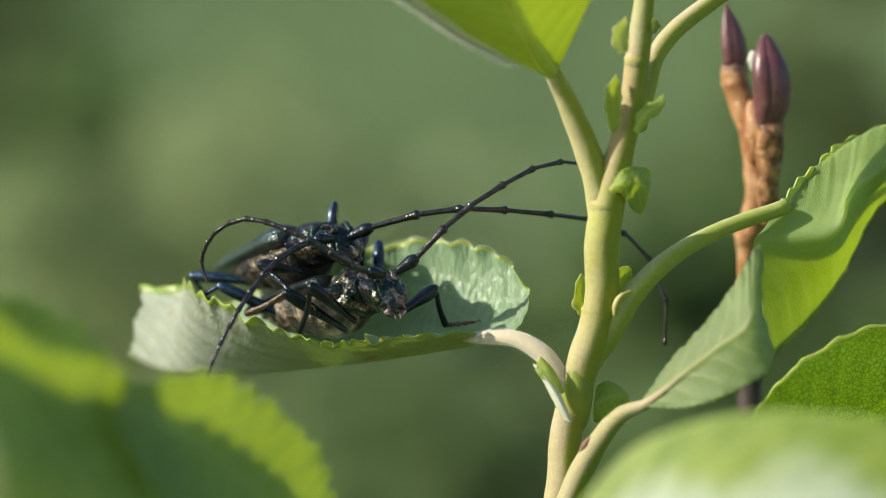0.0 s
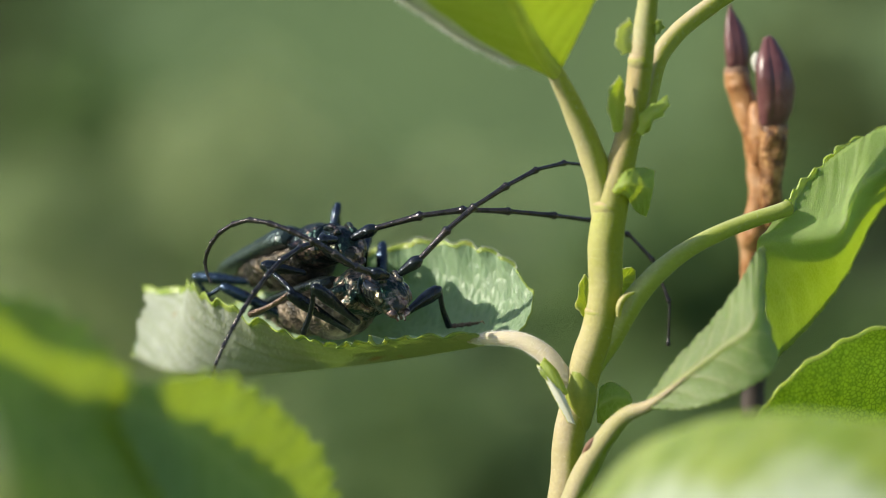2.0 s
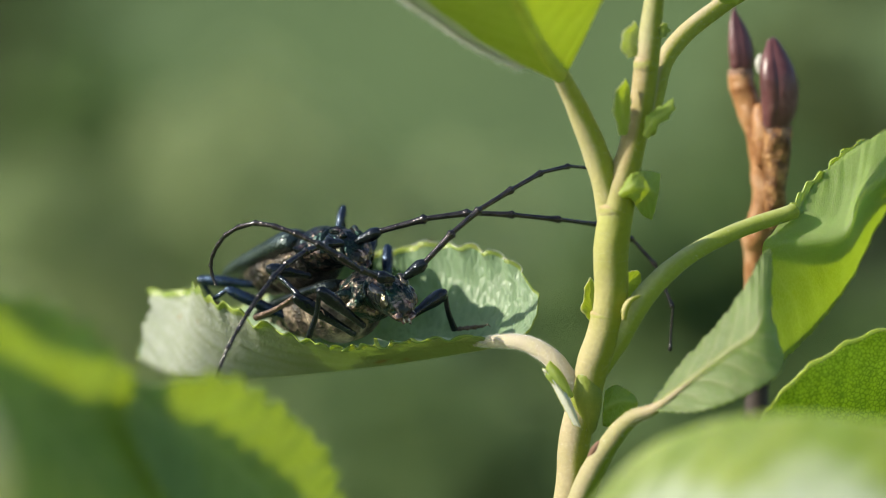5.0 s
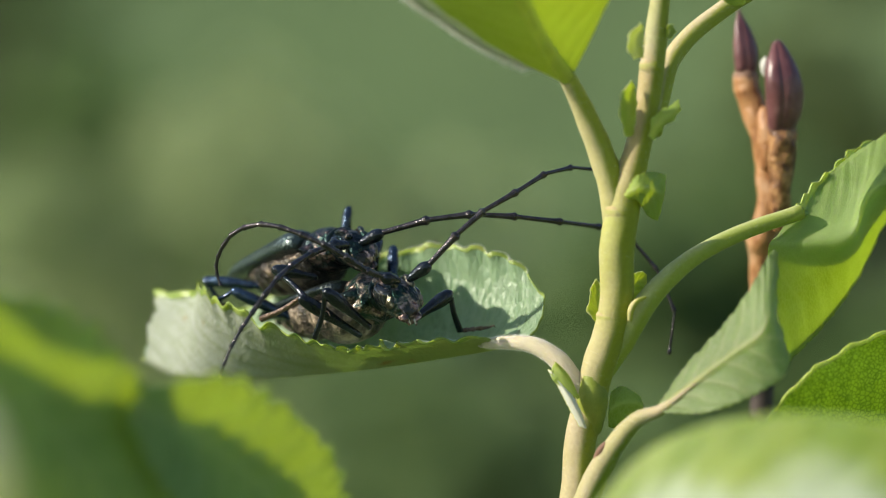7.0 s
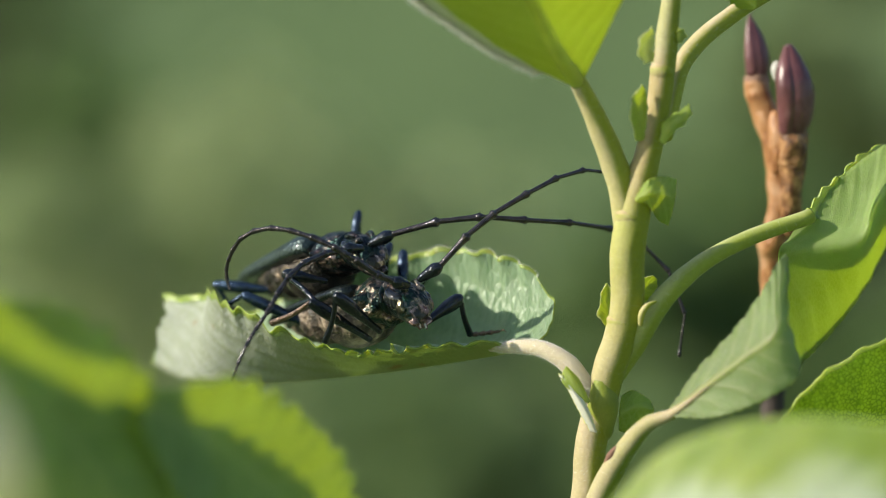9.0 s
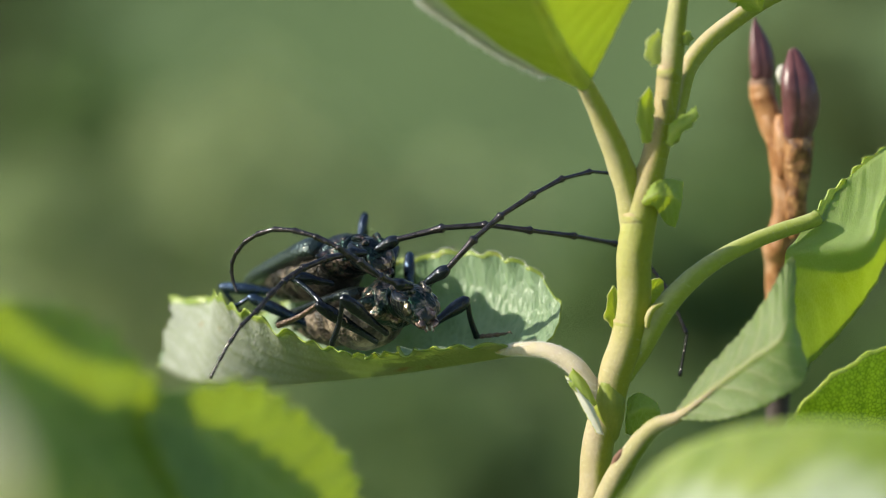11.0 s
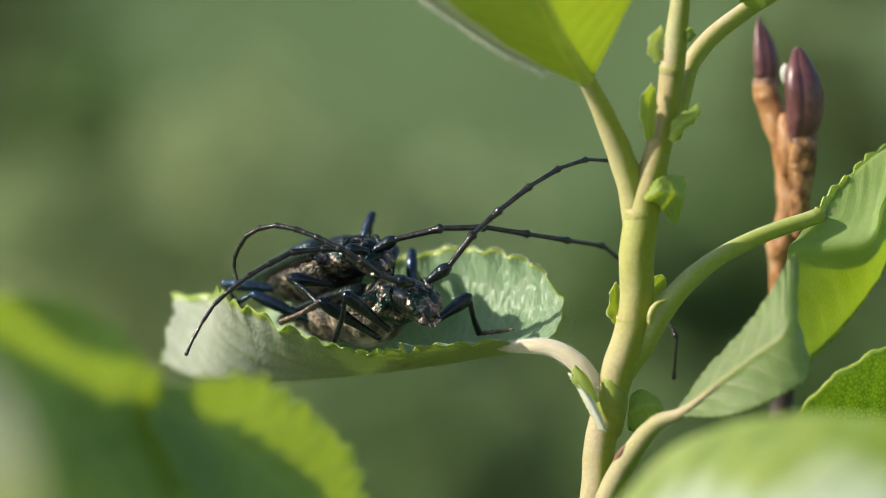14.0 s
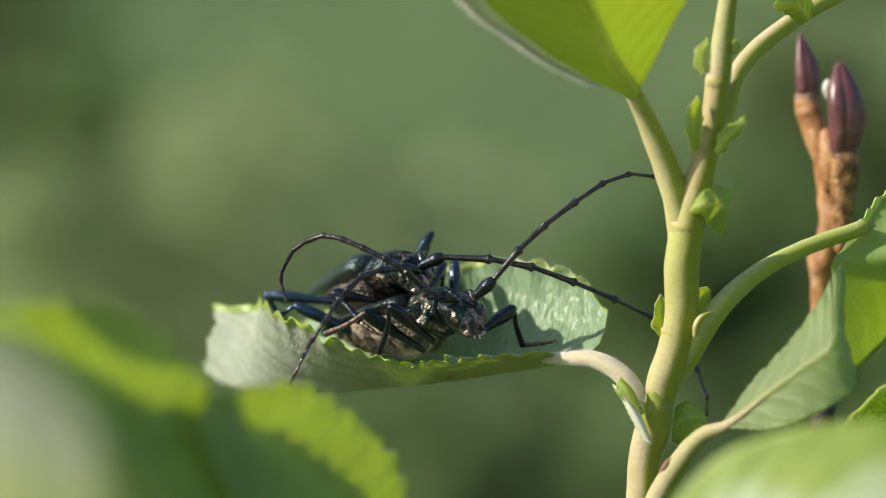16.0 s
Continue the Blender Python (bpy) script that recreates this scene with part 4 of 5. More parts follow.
def beetle(base, head, tail, up, size, length, label, belly, shield, skull_skin, wing, wing_rise, lump):
    """Longhorn beetle: armour, wing cases, belly, head with eyes and jaws."""
    e = thing("longhorn_beetle", base, label, "beetle", "pair of beetles on the leaf")
    fr = body_frame(head, tail, up) @ Matrix.Diagonal((size * length, size, size))
    at = Vector(head) - Vector(base)
    # x runs back from the brow at 0 to the tail at -29
    rings = [(-28, 0.5, 0.4, 0.4, 0.2)]
    for k in range(13):
        x = -26.6 + 1.2 * k
        f = math.sin(math.pi * min(1.0, (k + 1.6) / 13) * 0.62) * (0.93 if k % 2 else 1.0)
        rings.append((x, 3.6 * f, 1.1 * f, 3.3 * f, 0.2))
    rings += [(-9, 3.2, 1.2, 2.9, 0), (-7.6, 1.8, 1.0, 1.8, 0)]
    part("abdomen", rough_skin(loft(rings, fr, at, 90, fine=6), 0.00016), belly, e, "ringed bronze-brown downy belly")
    part("thorax", rough_skin(loft([(-15.5, 2.4, 0.5, 2.8, 0), (-13.5, 4.0, 0.6, 3.9, 0), (-9.6, 3.6, 0.6, 3.6, 0), (-8.0, 2.2, 0.6, 2.2, 0)], fr, at, 90, fine=18), 0.00014), belly, e)
    for sgn in (1, -1):
        bm = loft([(-27.5, 0.7, 0.4 * wing_rise, 0.5, 0.6), (-24, 1.7, 0.8 * wing_rise, 0.7, 0.9), (-16, 2.1, 1.1 * wing_rise, 0.8, 1.2), (-10.5, 2.2, 1.3 * wing_rise, 0.9, 1.3), (-8.7, 1.7, 1.0 * wing_rise, 0.7, 1.2)], fr @ Matrix.Rotation(radians(4 * sgn), 3, "X"), Vector(at) + fr @ Vector((0, sgn * 2.0, 0)))
        part("wing_case", bm, wing, e)
    bm = loft([(-9.0, 2.2, 1.7, 1.8, 0.2), (-8.4, 2.9, 2.2, 2.3, 0.2), (-6.8, 3.2, 2.3, 2.5, 0.2), (-5.2, 2.9, 2.2, 2.4, 0.1), (-3.9, 2.3, 1.9, 2.0, 0), (-3.4, 1.9, 1.5, 1.7, 0)], fr, at, 100, fine=12)
    for v in bm.verts:
        a = v.co * 520
        v.co += Vector((noise.noise(a), noise.noise(a + Vector((7, 0, 0))), noise.noise(a + Vector((0, 7, 0))))) * lump
    rough_skin(bm, 0.00014)
    for sgn in (1, -1):
        tube([fr @ Vector((-6.5, sgn * 2.4, 0)) + at, fr @ Vector((-6.5, sgn * 3.3, 0.2)) + at, fr @ Vector((-6.6, sgn * 4.0, 0.5)) + at], [1.5, 0.85, 0.12], n=14, sides=18, wobble=0.3, bm=bm)
    part("pronotum", bm, shield, e)
    # raised collars before and behind the shield
    for x, w, up, down in ((-8.9, 2.75, 2.15, 2.2), (-3.75, 2.3, 1.9, 2.05)):
        part("collar", loft([(x - 0.35, w * 0.9, up * 0.9, down * 0.9, 0.1), (x - 0.15, w, up, down, 0.1), (x + 0.15, w, up, down, 0.1), (x + 0.35, w * 0.9, up * 0.9, down * 0.9, 0.1)], fr, at, 60, fine=4), skull_skin, e)
    skull = part("head", rough_skin(loft([(-4.2, 1.7, 1.5, 1.6, 0), (-3.0, 2.1, 1.7, 2.0, -0.1), (-1.6, 2.15, 1.7, 2.3, -0.4), (-0.5, 1.85, 1.4, 2.6, -0.7), (0.2, 1.45, 0.9, 2.3, -1.2), (0.45, 1.0, 0.5, 1.7, -1.6)], fr, at, 90, fine=12), 0.0001), skull_skin, e)
    part("face_plate", rough_skin(loft([(-0.7, 1.0, 0.5, 0.9, -1.4), (-0.1, 1.3, 0.9, 1.3, -1.7), (0.38, 1.15, 0.7, 1.1, -1.8), (0.58, 0.8, 0.4, 0.7, -1.9)], fr, at, 48, fine=10), 0.0001), FACE, skull, "coppery face plate")
    part("upper_lip", rough_skin(loft([(-0.2, 0.7, 0.25, 0.3, -2.7), (0.25, 0.65, 0.3, 0.4, -2.9), (0.45, 0.4, 0.15, 0.25, -3.05)], fr, at, 30, fine=6), 0.00006), SHIN, skull)
    for sgn in (1, -1):
        part("eye", loft([(-3.1, 0.2, 0.3, 0.3, 0), (-2.7, 0.6, 0.9, 1.1, 0), (-1.8, 0.75, 0.8, 1.3, -0.2), (-0.9, 0.62, 0.55, 1.15, -0.4), (-0.3, 0.2, 0.2, 0.4, -0.4)], fr, at + fr @ Vector((0, sgn * 1.7, 0.1)), 18), EYE_MAT, skull)
        part("jaw", tube([fr @ Vector((0.0, sgn * 0.85, -2.6)) + at, fr @ Vector((0.5, sgn * 0.8, -2.95)) + at, fr @ Vector((0.4, sgn * 0.15, -3.3)) + at], [0.50 * size, 0.38 * size, 0.07 * size], n=12, sides=10, flat=0.6), FACE, skull)
        part("mouth_tip", tube([fr @ Vector((0.45, sgn * 0.35, -3.1)) + at, fr @ Vector((0.62, sgn * 0.32, -3.5)) + at], [0.13 * size, 0.09 * size], n=6, sides=8), CREAM_TIP, skull)
        part("cheek", rough_skin(loft([(-1.7, 0.2, 0.4, 0.5, -0.9), (-1.1, 0.32, 0.8, 0.9, -0.9), (-0.5, 0.36, 0.8, 0.9, -1.0), (0.0, 0.25, 0.4, 0.6, -1.1)], fr, at + fr @ Vector((0, sgn * 1.75, 0)), 24, fine=8), 0.00008), GOLD, skull)
        part("brow", tube([fr @ Vector((-2.6, sgn * 1.3, 1.35)) + at, fr @ Vector((-1.5, sgn * 1.15, 1.3)) + at, fr @ Vector((-0.6, sgn * 0.75, 0.75)) + at], [0.3, 0.42, 0.25], n=12, sides=10), skull_skin, skull)
        part("feeler_socket", tube([fr @ Vector((-0.9, sgn * 0.85, 0.3)) + at, fr @ Vector((-0.5, sgn * 1.05, 0.65)) + at], [0.7, 0.55], n=6, sides=12), DARK, skull)
        part("feeler_palp", tube([fr @ Vector((-0.1, sgn * 0.5, -2.9)) + at, fr @ Vector((0.45, sgn * 0.55, -3.2)) + at, fr @ Vector((0.6, sgn * 0.4, -3.6)) + at], [0.12, 0.13, 0.14], n=8, sides=7), SHIN, skull)
    return e


def leg(e, base, pts, r, foot=None, shin=None, thigh=None):
    """Hip, knee, ankle (and the toe) as a clubbed thigh, a slimmer shin and a jointed foot."""
    hip, knee, ankle = [Vector(p) for p in pts]
    r = r * 0.8
    thigh, shin = thigh or LIMB, shin or thigh or LIMB
    f = part("leg", tube([tuple(hip.lerp(knee, u)) for u in (0, 0.35, 0.72, 0.93, 1)], [r * 0.45, r * 0.62, r * 1.0, r * 0.85, r * 0.6], base, 24, 12), thigh, e)
    bow = (ankle - knee).cross(hip - knee).normalized().cross(ankle - knee) * 0.05
    part("shin", tube([tuple(knee), tuple(knee.lerp(ankle, 0.5) + bow), tuple(ankle)], [r * 0.36, r * 0.38, r * 0.48], base, 16, 10), shin, f)
    if foot:
        b = Vector(foot)
        bm = bmesh.new()
        for k in range(4):
            p, q = ankle.lerp(b, k / 4), ankle.lerp(b, (k + 0.9) / 4)
            tube([tuple(p), tuple(q)], [r * 0.22, r * (0.36 if k < 3 else 0.2)], base, 4, 8, bm=bm)
        for sgn in (-1, 1):
            tube([tuple(b), tuple(b + (b - ankle).normalized() * 0.5 + Vector((0, sgn * 0.4, 0.15))), tuple(b + (b - ankle).normalized() * 0.8 + Vector((0, sgn * 0.5, -0.2)))], [0.11, 0.09, 0.04], base, 6, 6, bm=bm)
        part("foot", bm, SHIN, f)
    return f


def feeler(e, pts, r0=0.56, knob=1.25):
    """One feeler: a swollen first joint, a bead, then slim joints thickened at their ends. Returns its joints and lengths."""
    joints, sizes = [], []
    n = len(pts) - 1
    for k in range(n):
        l = (Vector(pts[k + 1]) - Vector(pts[k])).length
        r = r0 * (1 - 0.62 * k / n)
        if k == 0:
            bm = tube([(0, 0, 0), (l * 0.35, 0, 0), (l * 0.75, 0, 0), (l, 0, 0)], [r * 0.8, r * 1.15, r * 1.5, r * 1.1], n=14, sides=12)
        else:
            bm = tube([(0, 0, 0), (l * 0.3, 0, 0), (l * 0.8, 0, 0), (l * 0.95, 0, 0), (l, 0, 0)], [r * 0.7, r * 0.72, r * 0.85, r * knob, r * 0.9], n=16, sides=10)
        ob = part("feeler_joint", bm, LIMB if k == 0 else FEELER, e)
        joints.append(ob)
        sizes.append(l)
    return joints, sizes


FB = (-13.1, 8.0, -11.4)
female = beetle(FB, (-5.6, -6.0, -4.5), (-24.6, 20.0, -9.8), (0.05, -0.12, 1), 1.25, 0.82, "dark bronze-green longhorn beetle sitting in the cupped leaf", BELLY, ARMOUR, DARK, SHADED_WING, 0.75, 0.0008)
MB = (-17.4, 8.0, -2.1)
male = beetle(MB, (-11.3, 0.0, 1.5), (-28.7, 26.0, -4.8), (0.0, -0.15, 1), 1.2, 0.85, "dark metallic longhorn beetle mounted on the other beetle", DARK_BELLY, PLUM, PLUM, WING, 1.35, 0.00035)

leg(female, FB, [(-4.8, -2.0, -8.4), (-0.1, 1.0, -5.1), (1.1, 3.0, -9.8)], 1.15, (4.8, 4.0, -9.4))
leg(female, FB, [(-10.0, -5.0, -9.2), (-15.3, -9.0, -4.7), (-16.7, -6.0, -10.4)], 1.1)
leg(female, FB, [(-11.3, -1.0, -10.3), (-18.5, -5.0, -5.6), (-23.4, -3.0, -8.2)], 1.1, None, SHIN)
leg(female, FB, [(-17.1, 8.0, -9.6), (-27.6, 8.0, -4.9), (-30.5, 9.0, -6.4)], 1.0, (-28.9, 13.0, -8.0), None, STEEL)
leg(female, FB, [(-20.6, 14.0, -4.7), (-31.8, 16.0, -3.7), (-30.0, 16.0, -6.5)], 1.0, (-28.3, 15.0, -7.2), None, STEEL)
leg(female, FB, [(-7.4, 8.0, -7.1), (-7.4, 11.0, 0.6), (-6.8, 16.0, -4.3)], 1.0, None, None, STEEL)
leg(female, FB, [(-6.7, 10.0, -7.1), (-5.5, 13.0, -4.6), (-3.3, 14.0, -1.1)], 0.6, (-2.2, 14.0, 0.9))
leg(male, MB, [(-16.8, 1.0, -3.1), (-22.0, 0.0, -2.2), (-18.0, -3.0, -5.6)], 1.1, (-15.5, -4.0, -7.2))
far_leg = leg(male, MB, [(-14.1, 12.0, 0.8), (-13.1, 14.0, 5.7), (-12.5, 18.0, -2.1)], 0.78, None, None, STEEL)
leg(male, MB, [(-10.2, 3.0, -2.0), (-9.0, 8.0, 1.5), (-9.6, 10.0, -2.8)], 0.8)

FEELERS = []


def moving_feeler(e, base, shapes, pieces=0):
    if pieces:
        shapes = [(t, [tuple(p) for p in spline(line, pieces)]) for t, line in shapes]
    FEELERS.append((e, base, shapes, *feeler(e, shapes[0][1], knob=1.0 if pieces else 1.25)))


MALE_RIGHT = [
    (3.5, [(-10.9, 0.0, 1.2), (-8.1, -1.0, 2.4), (-2.2, -2.0, 4.0), (3.1, -2.0, 4.7), (8.7, -1.0, 4.5), (14.5, 2.0, 4.0), (19.7, 7.0, 3.4), (24.0, 9.0, 1.6), (27.0, 9.0, -1.6), (29.0, 8.0, -7.0), (28.8, 8.0, -12.4)]),
    (7, [(-11.4, 0.0, 1.0), (-8.6, -1.0, 2.4), (-3.1, -2.0, 3.9), (2.0, -2.0, 4.6), (7.6, -1.0, 4.4), (13.4, 2.0, 3.8), (18.5, 7.0, 3.2), (23.5, 9.0, 1.0), (25.9, 9.0, -2.0), (28.3, 8.0, -7.7), (27.6, 8.0, -12.5)]),
    (9, [(-11.5, 0.0, 1.4), (-8.7, -1.0, 2.7), (-3.2, -2.0, 4.2), (1.9, -2.0, 4.8), (7.7, -1.0, 4.5), (13.2, 2.0, 4.2), (18.7, 7.0, 3.5), (23.7, 9.0, 1.0), (26.3, 9.0, -1.9), (28.4, 8.0, -7.7), (27.6, 8.0, -12.1)])]
MALE_RIGHT += [
    (11.5, [(-11.6, 0.0, 0.9), (-8.9, -1.0, 2.3), (-3.6, -2.0, 3.6), (1.4, -2.0, 4.0), (7.3, -1.0, 3.4), (12.7, 2.0, 2.7), (18.5, 7.0, 1.7), (22.8, 9.0, -0.9), (25.1, 9.0, -4.1), (27.5, 8.0, -9.6), (26.8, 8.0, -14.1)]),
    (12.5, [(-11.6, 0.0, 1.0), (-8.9, -1.0, 2.3), (-3.6, -2.0, 3.8), (1.5, -2.0, 4.2), (7.1, -1.0, 3.9), (12.7, 2.0, 3.3), (17.8, 7.0, 2.6), (22.9, 9.0, -0.1), (25.6, 9.0, -3.3), (27.6, 8.0, -9.4), (27.1, 8.0, -13.1)]),
    (13.5, [(-11.7, 0.0, 0.8), (-8.9, -1.0, 2.2), (-3.6, -2.0, 3.8), (1.4, -2.0, 4.4), (7.0, -1.0, 4.2), (12.4, 2.0, 3.7), (17.7, 7.0, 3.2), (22.8, 9.0, 0.5), (25.6, 9.0, -2.7), (27.5, 8.0, -8.9), (26.9, 8.0, -12.6)])]
MALE_RIGHT += [
    (14, [(-12.1, 0.0, 0.5), (-9.5, -1.0, 1.9), (-4.5, -2.0, 3.1), (0.1, -2.0, 3.4), (5.2, -1.0, 2.9), (10.4, 2.0, 2.1), (15.2, 7.0, 1.4), (18.8, 9.0, -0.4), (22.3, 9.0, -3.8), (25.2, 8.0, -8.6), (25.9, 8.0, -13.4)]),
    (14.5, [(-12.2, 0.0, 0.4), (-9.6, -1.0, 1.8), (-4.8, -2.0, 3.1), (-0.3, -2.0, 3.3), (4.5, -1.0, 3.0), (9.7, 2.0, 2.3), (14.6, 7.0, 1.5), (19.0, 9.0, -0.6), (22.8, 9.0, -3.9), (25.6, 8.0, -8.4), (26.7, 8.0, -12.1)]),
    (15, [(-11.4, 0.0, 0.4), (-8.6, -1.0, 1.9), (-3.5, -2.0, 2.8), (1.3, -2.0, 2.9), (6.8, -1.0, 2.1), (12.0, 2.0, 1.1), (17.3, 7.0, 0.1), (21.5, 9.0, -2.1), (24.7, 9.0, -5.7), (26.8, 8.0, -9.2), (27.9, 8.0, -14.1)])]
MALE_RIGHT += [
    (15.5, [(-11.6, 0.0, 0.4), (-8.8, -1.0, 1.6), (-3.2, -2.0, 1.7), (1.7, -2.0, 1.0), (7.3, -1.0, -0.6), (12.4, 2.0, -2.7), (17.6, 7.0, -4.8), (21.2, 9.0, -8.1), (24.1, 9.0, -12.0), (25.0, 8.0, -14.5), (25.4, 8.0, -18.0)]),
    (16, [(-11.8, 0.0, 0.1), (-8.9, -1.0, 1.3), (-3.6, -2.0, 1.0), (1.5, -2.0, 0.1), (6.8, -1.0, -1.7), (12.1, 2.0, -3.9), (17.0, 7.0, -6.1), (20.3, 9.0, -9.1), (22.5, 9.0, -12.0), (23.5, 8.0, -13.8), (24.4, 8.0, -18.4)])]
moving_feeler(male, MB, MALE_RIGHT)
MALE_LEFT = [
    (3.5, [(-12.8, -2.0, 1.0), (-15.8, -4.0, 0.6), (-19.1, -8.0, -1.4), (-21.4, -11.0, -4.1), (-23.4, -13.0, -7.1), (-25.0, -14.0, -10.0), (-26.4, -15.0, -13.0), (-27.5, -15.0, -16.2)]),
    (7, [(-12.8, -2.0, 0.9), (-15.9, -4.0, 0.5), (-19.4, -8.0, -1.6), (-21.4, -11.0, -3.7), (-23.5, -13.0, -6.7), (-25.0, -14.0, -9.0), (-26.6, -15.0, -12.0), (-27.9, -15.0, -15.7)]),
    (9, [(-12.3, -2.0, 1.0), (-15.5, -4.0, 0.7), (-19.3, -8.0, -0.8), (-21.4, -11.0, -3.1), (-22.8, -13.0, -5.8), (-24.6, -14.0, -8.6), (-26.2, -15.0, -11.5), (-27.7, -15.0, -15.5)]),
    (11.5, [(-12.8, -2.0, 0.6), (-16.3, -4.0, 0.3), (-20.2, -7.5, -1.1), (-23.2, -10.0, -3.4), (-25.4, -12.0, -5.8), (-27.7, -12.8, -8.1), (-29.6, -13.2, -11.0), (-31.5, -13.2, -14.5)])]
MALE_LEFT += [
    (12.5, [(-12.8, -2.0, 0.5), (-15.9, -4.0, 0.3), (-19.9, -7.5, -0.9), (-22.4, -10.2, -3.3), (-24.8, -12.2, -5.7), (-27.1, -13.0, -8.0), (-29.1, -13.6, -10.8), (-30.7, -13.6, -14.6)]),
    (13.5, [(-13.2, -2.0, 0.5), (-16.6, -4.0, 0.2), (-20.4, -8.0, -1.1), (-22.7, -11.0, -3.3), (-24.8, -13.0, -5.8), (-27.1, -14.0, -8.2), (-28.9, -15.0, -10.8), (-30.4, -15.0, -14.3)]),
    (14, [(-12.9, -2.0, 0.5), (-16.3, -3.0, 0.8), (-21.0, -5.0, 0.5), (-24.3, -6.0, -0.9), (-27.7, -7.0, -3.0), (-30.7, -7.3, -5.5), (-33.1, -7.5, -8.8), (-35.1, -7.5, -13.1)]),
    (14.5, [(-12.6, -2.0, -0.2), (-15.9, -3.5, 0.2), (-20.4, -6.0, -0.1), (-23.6, -8.0, -2.0), (-26.2, -9.5, -4.1), (-28.7, -10.5, -6.7), (-31.3, -11.0, -9.3), (-33.8, -11.0, -13.4)])]
MALE_LEFT += [
    (15, [(-12.3, -2.0, 0.1), (-15.6, -4.0, 0.8), (-20.0, -7.0, 0.2), (-22.7, -9.5, -2.0), (-24.8, -11.5, -4.5), (-26.6, -12.5, -6.7), (-28.6, -13.0, -9.9), (-30.6, -13.0, -14.2)]),
    (15.5, [(-13.0, -2.0, -0.2), (-16.3, -4.0, 0.5), (-19.3, -8.0, -1.2), (-21.0, -11.0, -3.5), (-22.5, -13.0, -5.8), (-23.9, -14.0, -8.3), (-25.5, -15.0, -11.1), (-27.1, -15.0, -14.7)]),
    (16, [(-11.9, -2.0, -0.5), (-15.1, -4.0, -0.1), (-18.6, -8.0, -1.0), (-20.8, -11.0, -3.2), (-22.4, -13.0, -5.5), (-24.2, -14.0, -8.2), (-26.0, -15.0, -11.4), (-27.3, -15.0, -14.6)])]
moving_feeler(male, MB, MALE_LEFT, 10)
FEMALE_RIGHT = [
    (3.5, [(-4.9, -6.0, -3.1), (-2.5, -7.0, -1.4), (1.0, -7.0, 2.3), (4.3, -6.0, 5.1), (8.3, -4.0, 7.7), (12.0, -1.0, 9.7), (15.6, 2.0, 10.6), (18.9, 5.0, 10.3), (21.5, 7.0, 9.0)]),
    (7, [(-5.2, -6.0, -3.3), (-2.7, -7.0, -1.5), (0.7, -7.0, 2.2), (4.0, -6.0, 5.1), (8.0, -4.0, 7.4), (11.6, -1.0, 9.7), (14.8, 2.0, 10.5), (18.5, 5.0, 10.3), (21.1, 7.0, 9.2)]),
    (9, [(-5.2, -6.0, -2.8), (-2.7, -7.0, -1.2), (0.8, -7.0, 2.7), (3.9, -6.0, 5.2), (8.2, -4.0, 7.8), (11.8, -1.0, 9.7), (15.1, 2.0, 10.7), (18.6, 5.0, 10.5), (21.2, 7.0, 9.2)]),
    (11.5, [(-5.1, -6.0, -2.9), (-2.5, -7.0, -1.2), (0.8, -7.0, 2.5), (4.0, -6.0, 5.3), (8.1, -4.0, 8.0), (11.7, -1.0, 10.0), (15.1, 2.0, 10.9), (18.5, 5.0, 10.7), (21.1, 7.0, 9.5)])]
FEMALE_RIGHT += [
    (12.5, [(-5.1, -6.0, -3.0), (-2.5, -7.0, -1.2), (1.0, -7.0, 2.9), (4.1, -6.0, 5.6), (8.0, -4.0, 8.0), (11.7, -1.0, 10.3), (15.1, 2.0, 11.3), (18.8, 5.0, 10.9), (21.4, 7.0, 9.7)]),
    (13.5, [(-5.2, -6.0, -3.1), (-2.6, -7.0, -1.3), (0.9, -7.0, 2.7), (3.9, -6.0, 5.5), (8.0, -4.0, 8.2), (11.6, -1.0, 10.4), (15.1, 2.0, 11.3), (18.6, 5.0, 10.9), (21.4, 7.0, 9.7)]),
    (14, [(-5.2, -6.0, -3.1), (-2.5, -7.0, -1.2), (0.5, -7.0, 2.9), (3.7, -6.0, 5.7), (7.4, -4.0, 8.6), (11.2, -1.0, 10.9), (14.7, 2.0, 12.0), (18.2, 5.0, 11.8), (21.2, 7.0, 10.8)]),
    (14.5, [(-5.0, -6.0, -3.0), (-2.7, -7.0, -1.1), (0.8, -7.0, 3.0), (3.8, -6.0, 5.7), (7.4, -4.0, 8.6), (11.0, -1.0, 10.9), (14.4, 2.0, 12.2), (18.0, 5.0, 11.9), (20.9, 7.0, 10.8)])]
FEMALE_RIGHT += [
    (15, [(-5.0, -6.0, -3.2), (-2.5, -7.0, -1.2), (1.0, -7.0, 3.2), (3.9, -6.0, 5.7), (7.6, -4.0, 8.6), (11.1, -1.0, 11.0), (14.4, 2.0, 12.1), (18.1, 5.0, 12.0), (21.0, 7.0, 10.9)]),
    (15.5, [(-4.9, -6.0, -3.3), (-2.5, -7.0, -1.2), (0.6, -7.0, 2.5), (3.7, -6.0, 5.4), (7.9, -4.0, 8.4), (11.2, -1.0, 10.5), (14.6, 2.0, 11.6), (18.1, 5.0, 11.5), (20.9, 7.0, 10.3)]),
    (16, [(-5.0, -6.0, -3.6), (-2.7, -7.0, -1.5), (0.5, -7.0, 2.3), (3.6, -6.0, 5.2), (7.6, -4.0, 8.2), (11.1, -1.0, 10.5), (14.4, 2.0, 11.6), (18.0, 5.0, 11.3), (20.9, 7.0, 10.2)])]
moving_feeler(female, FB, FEMALE_RIGHT)
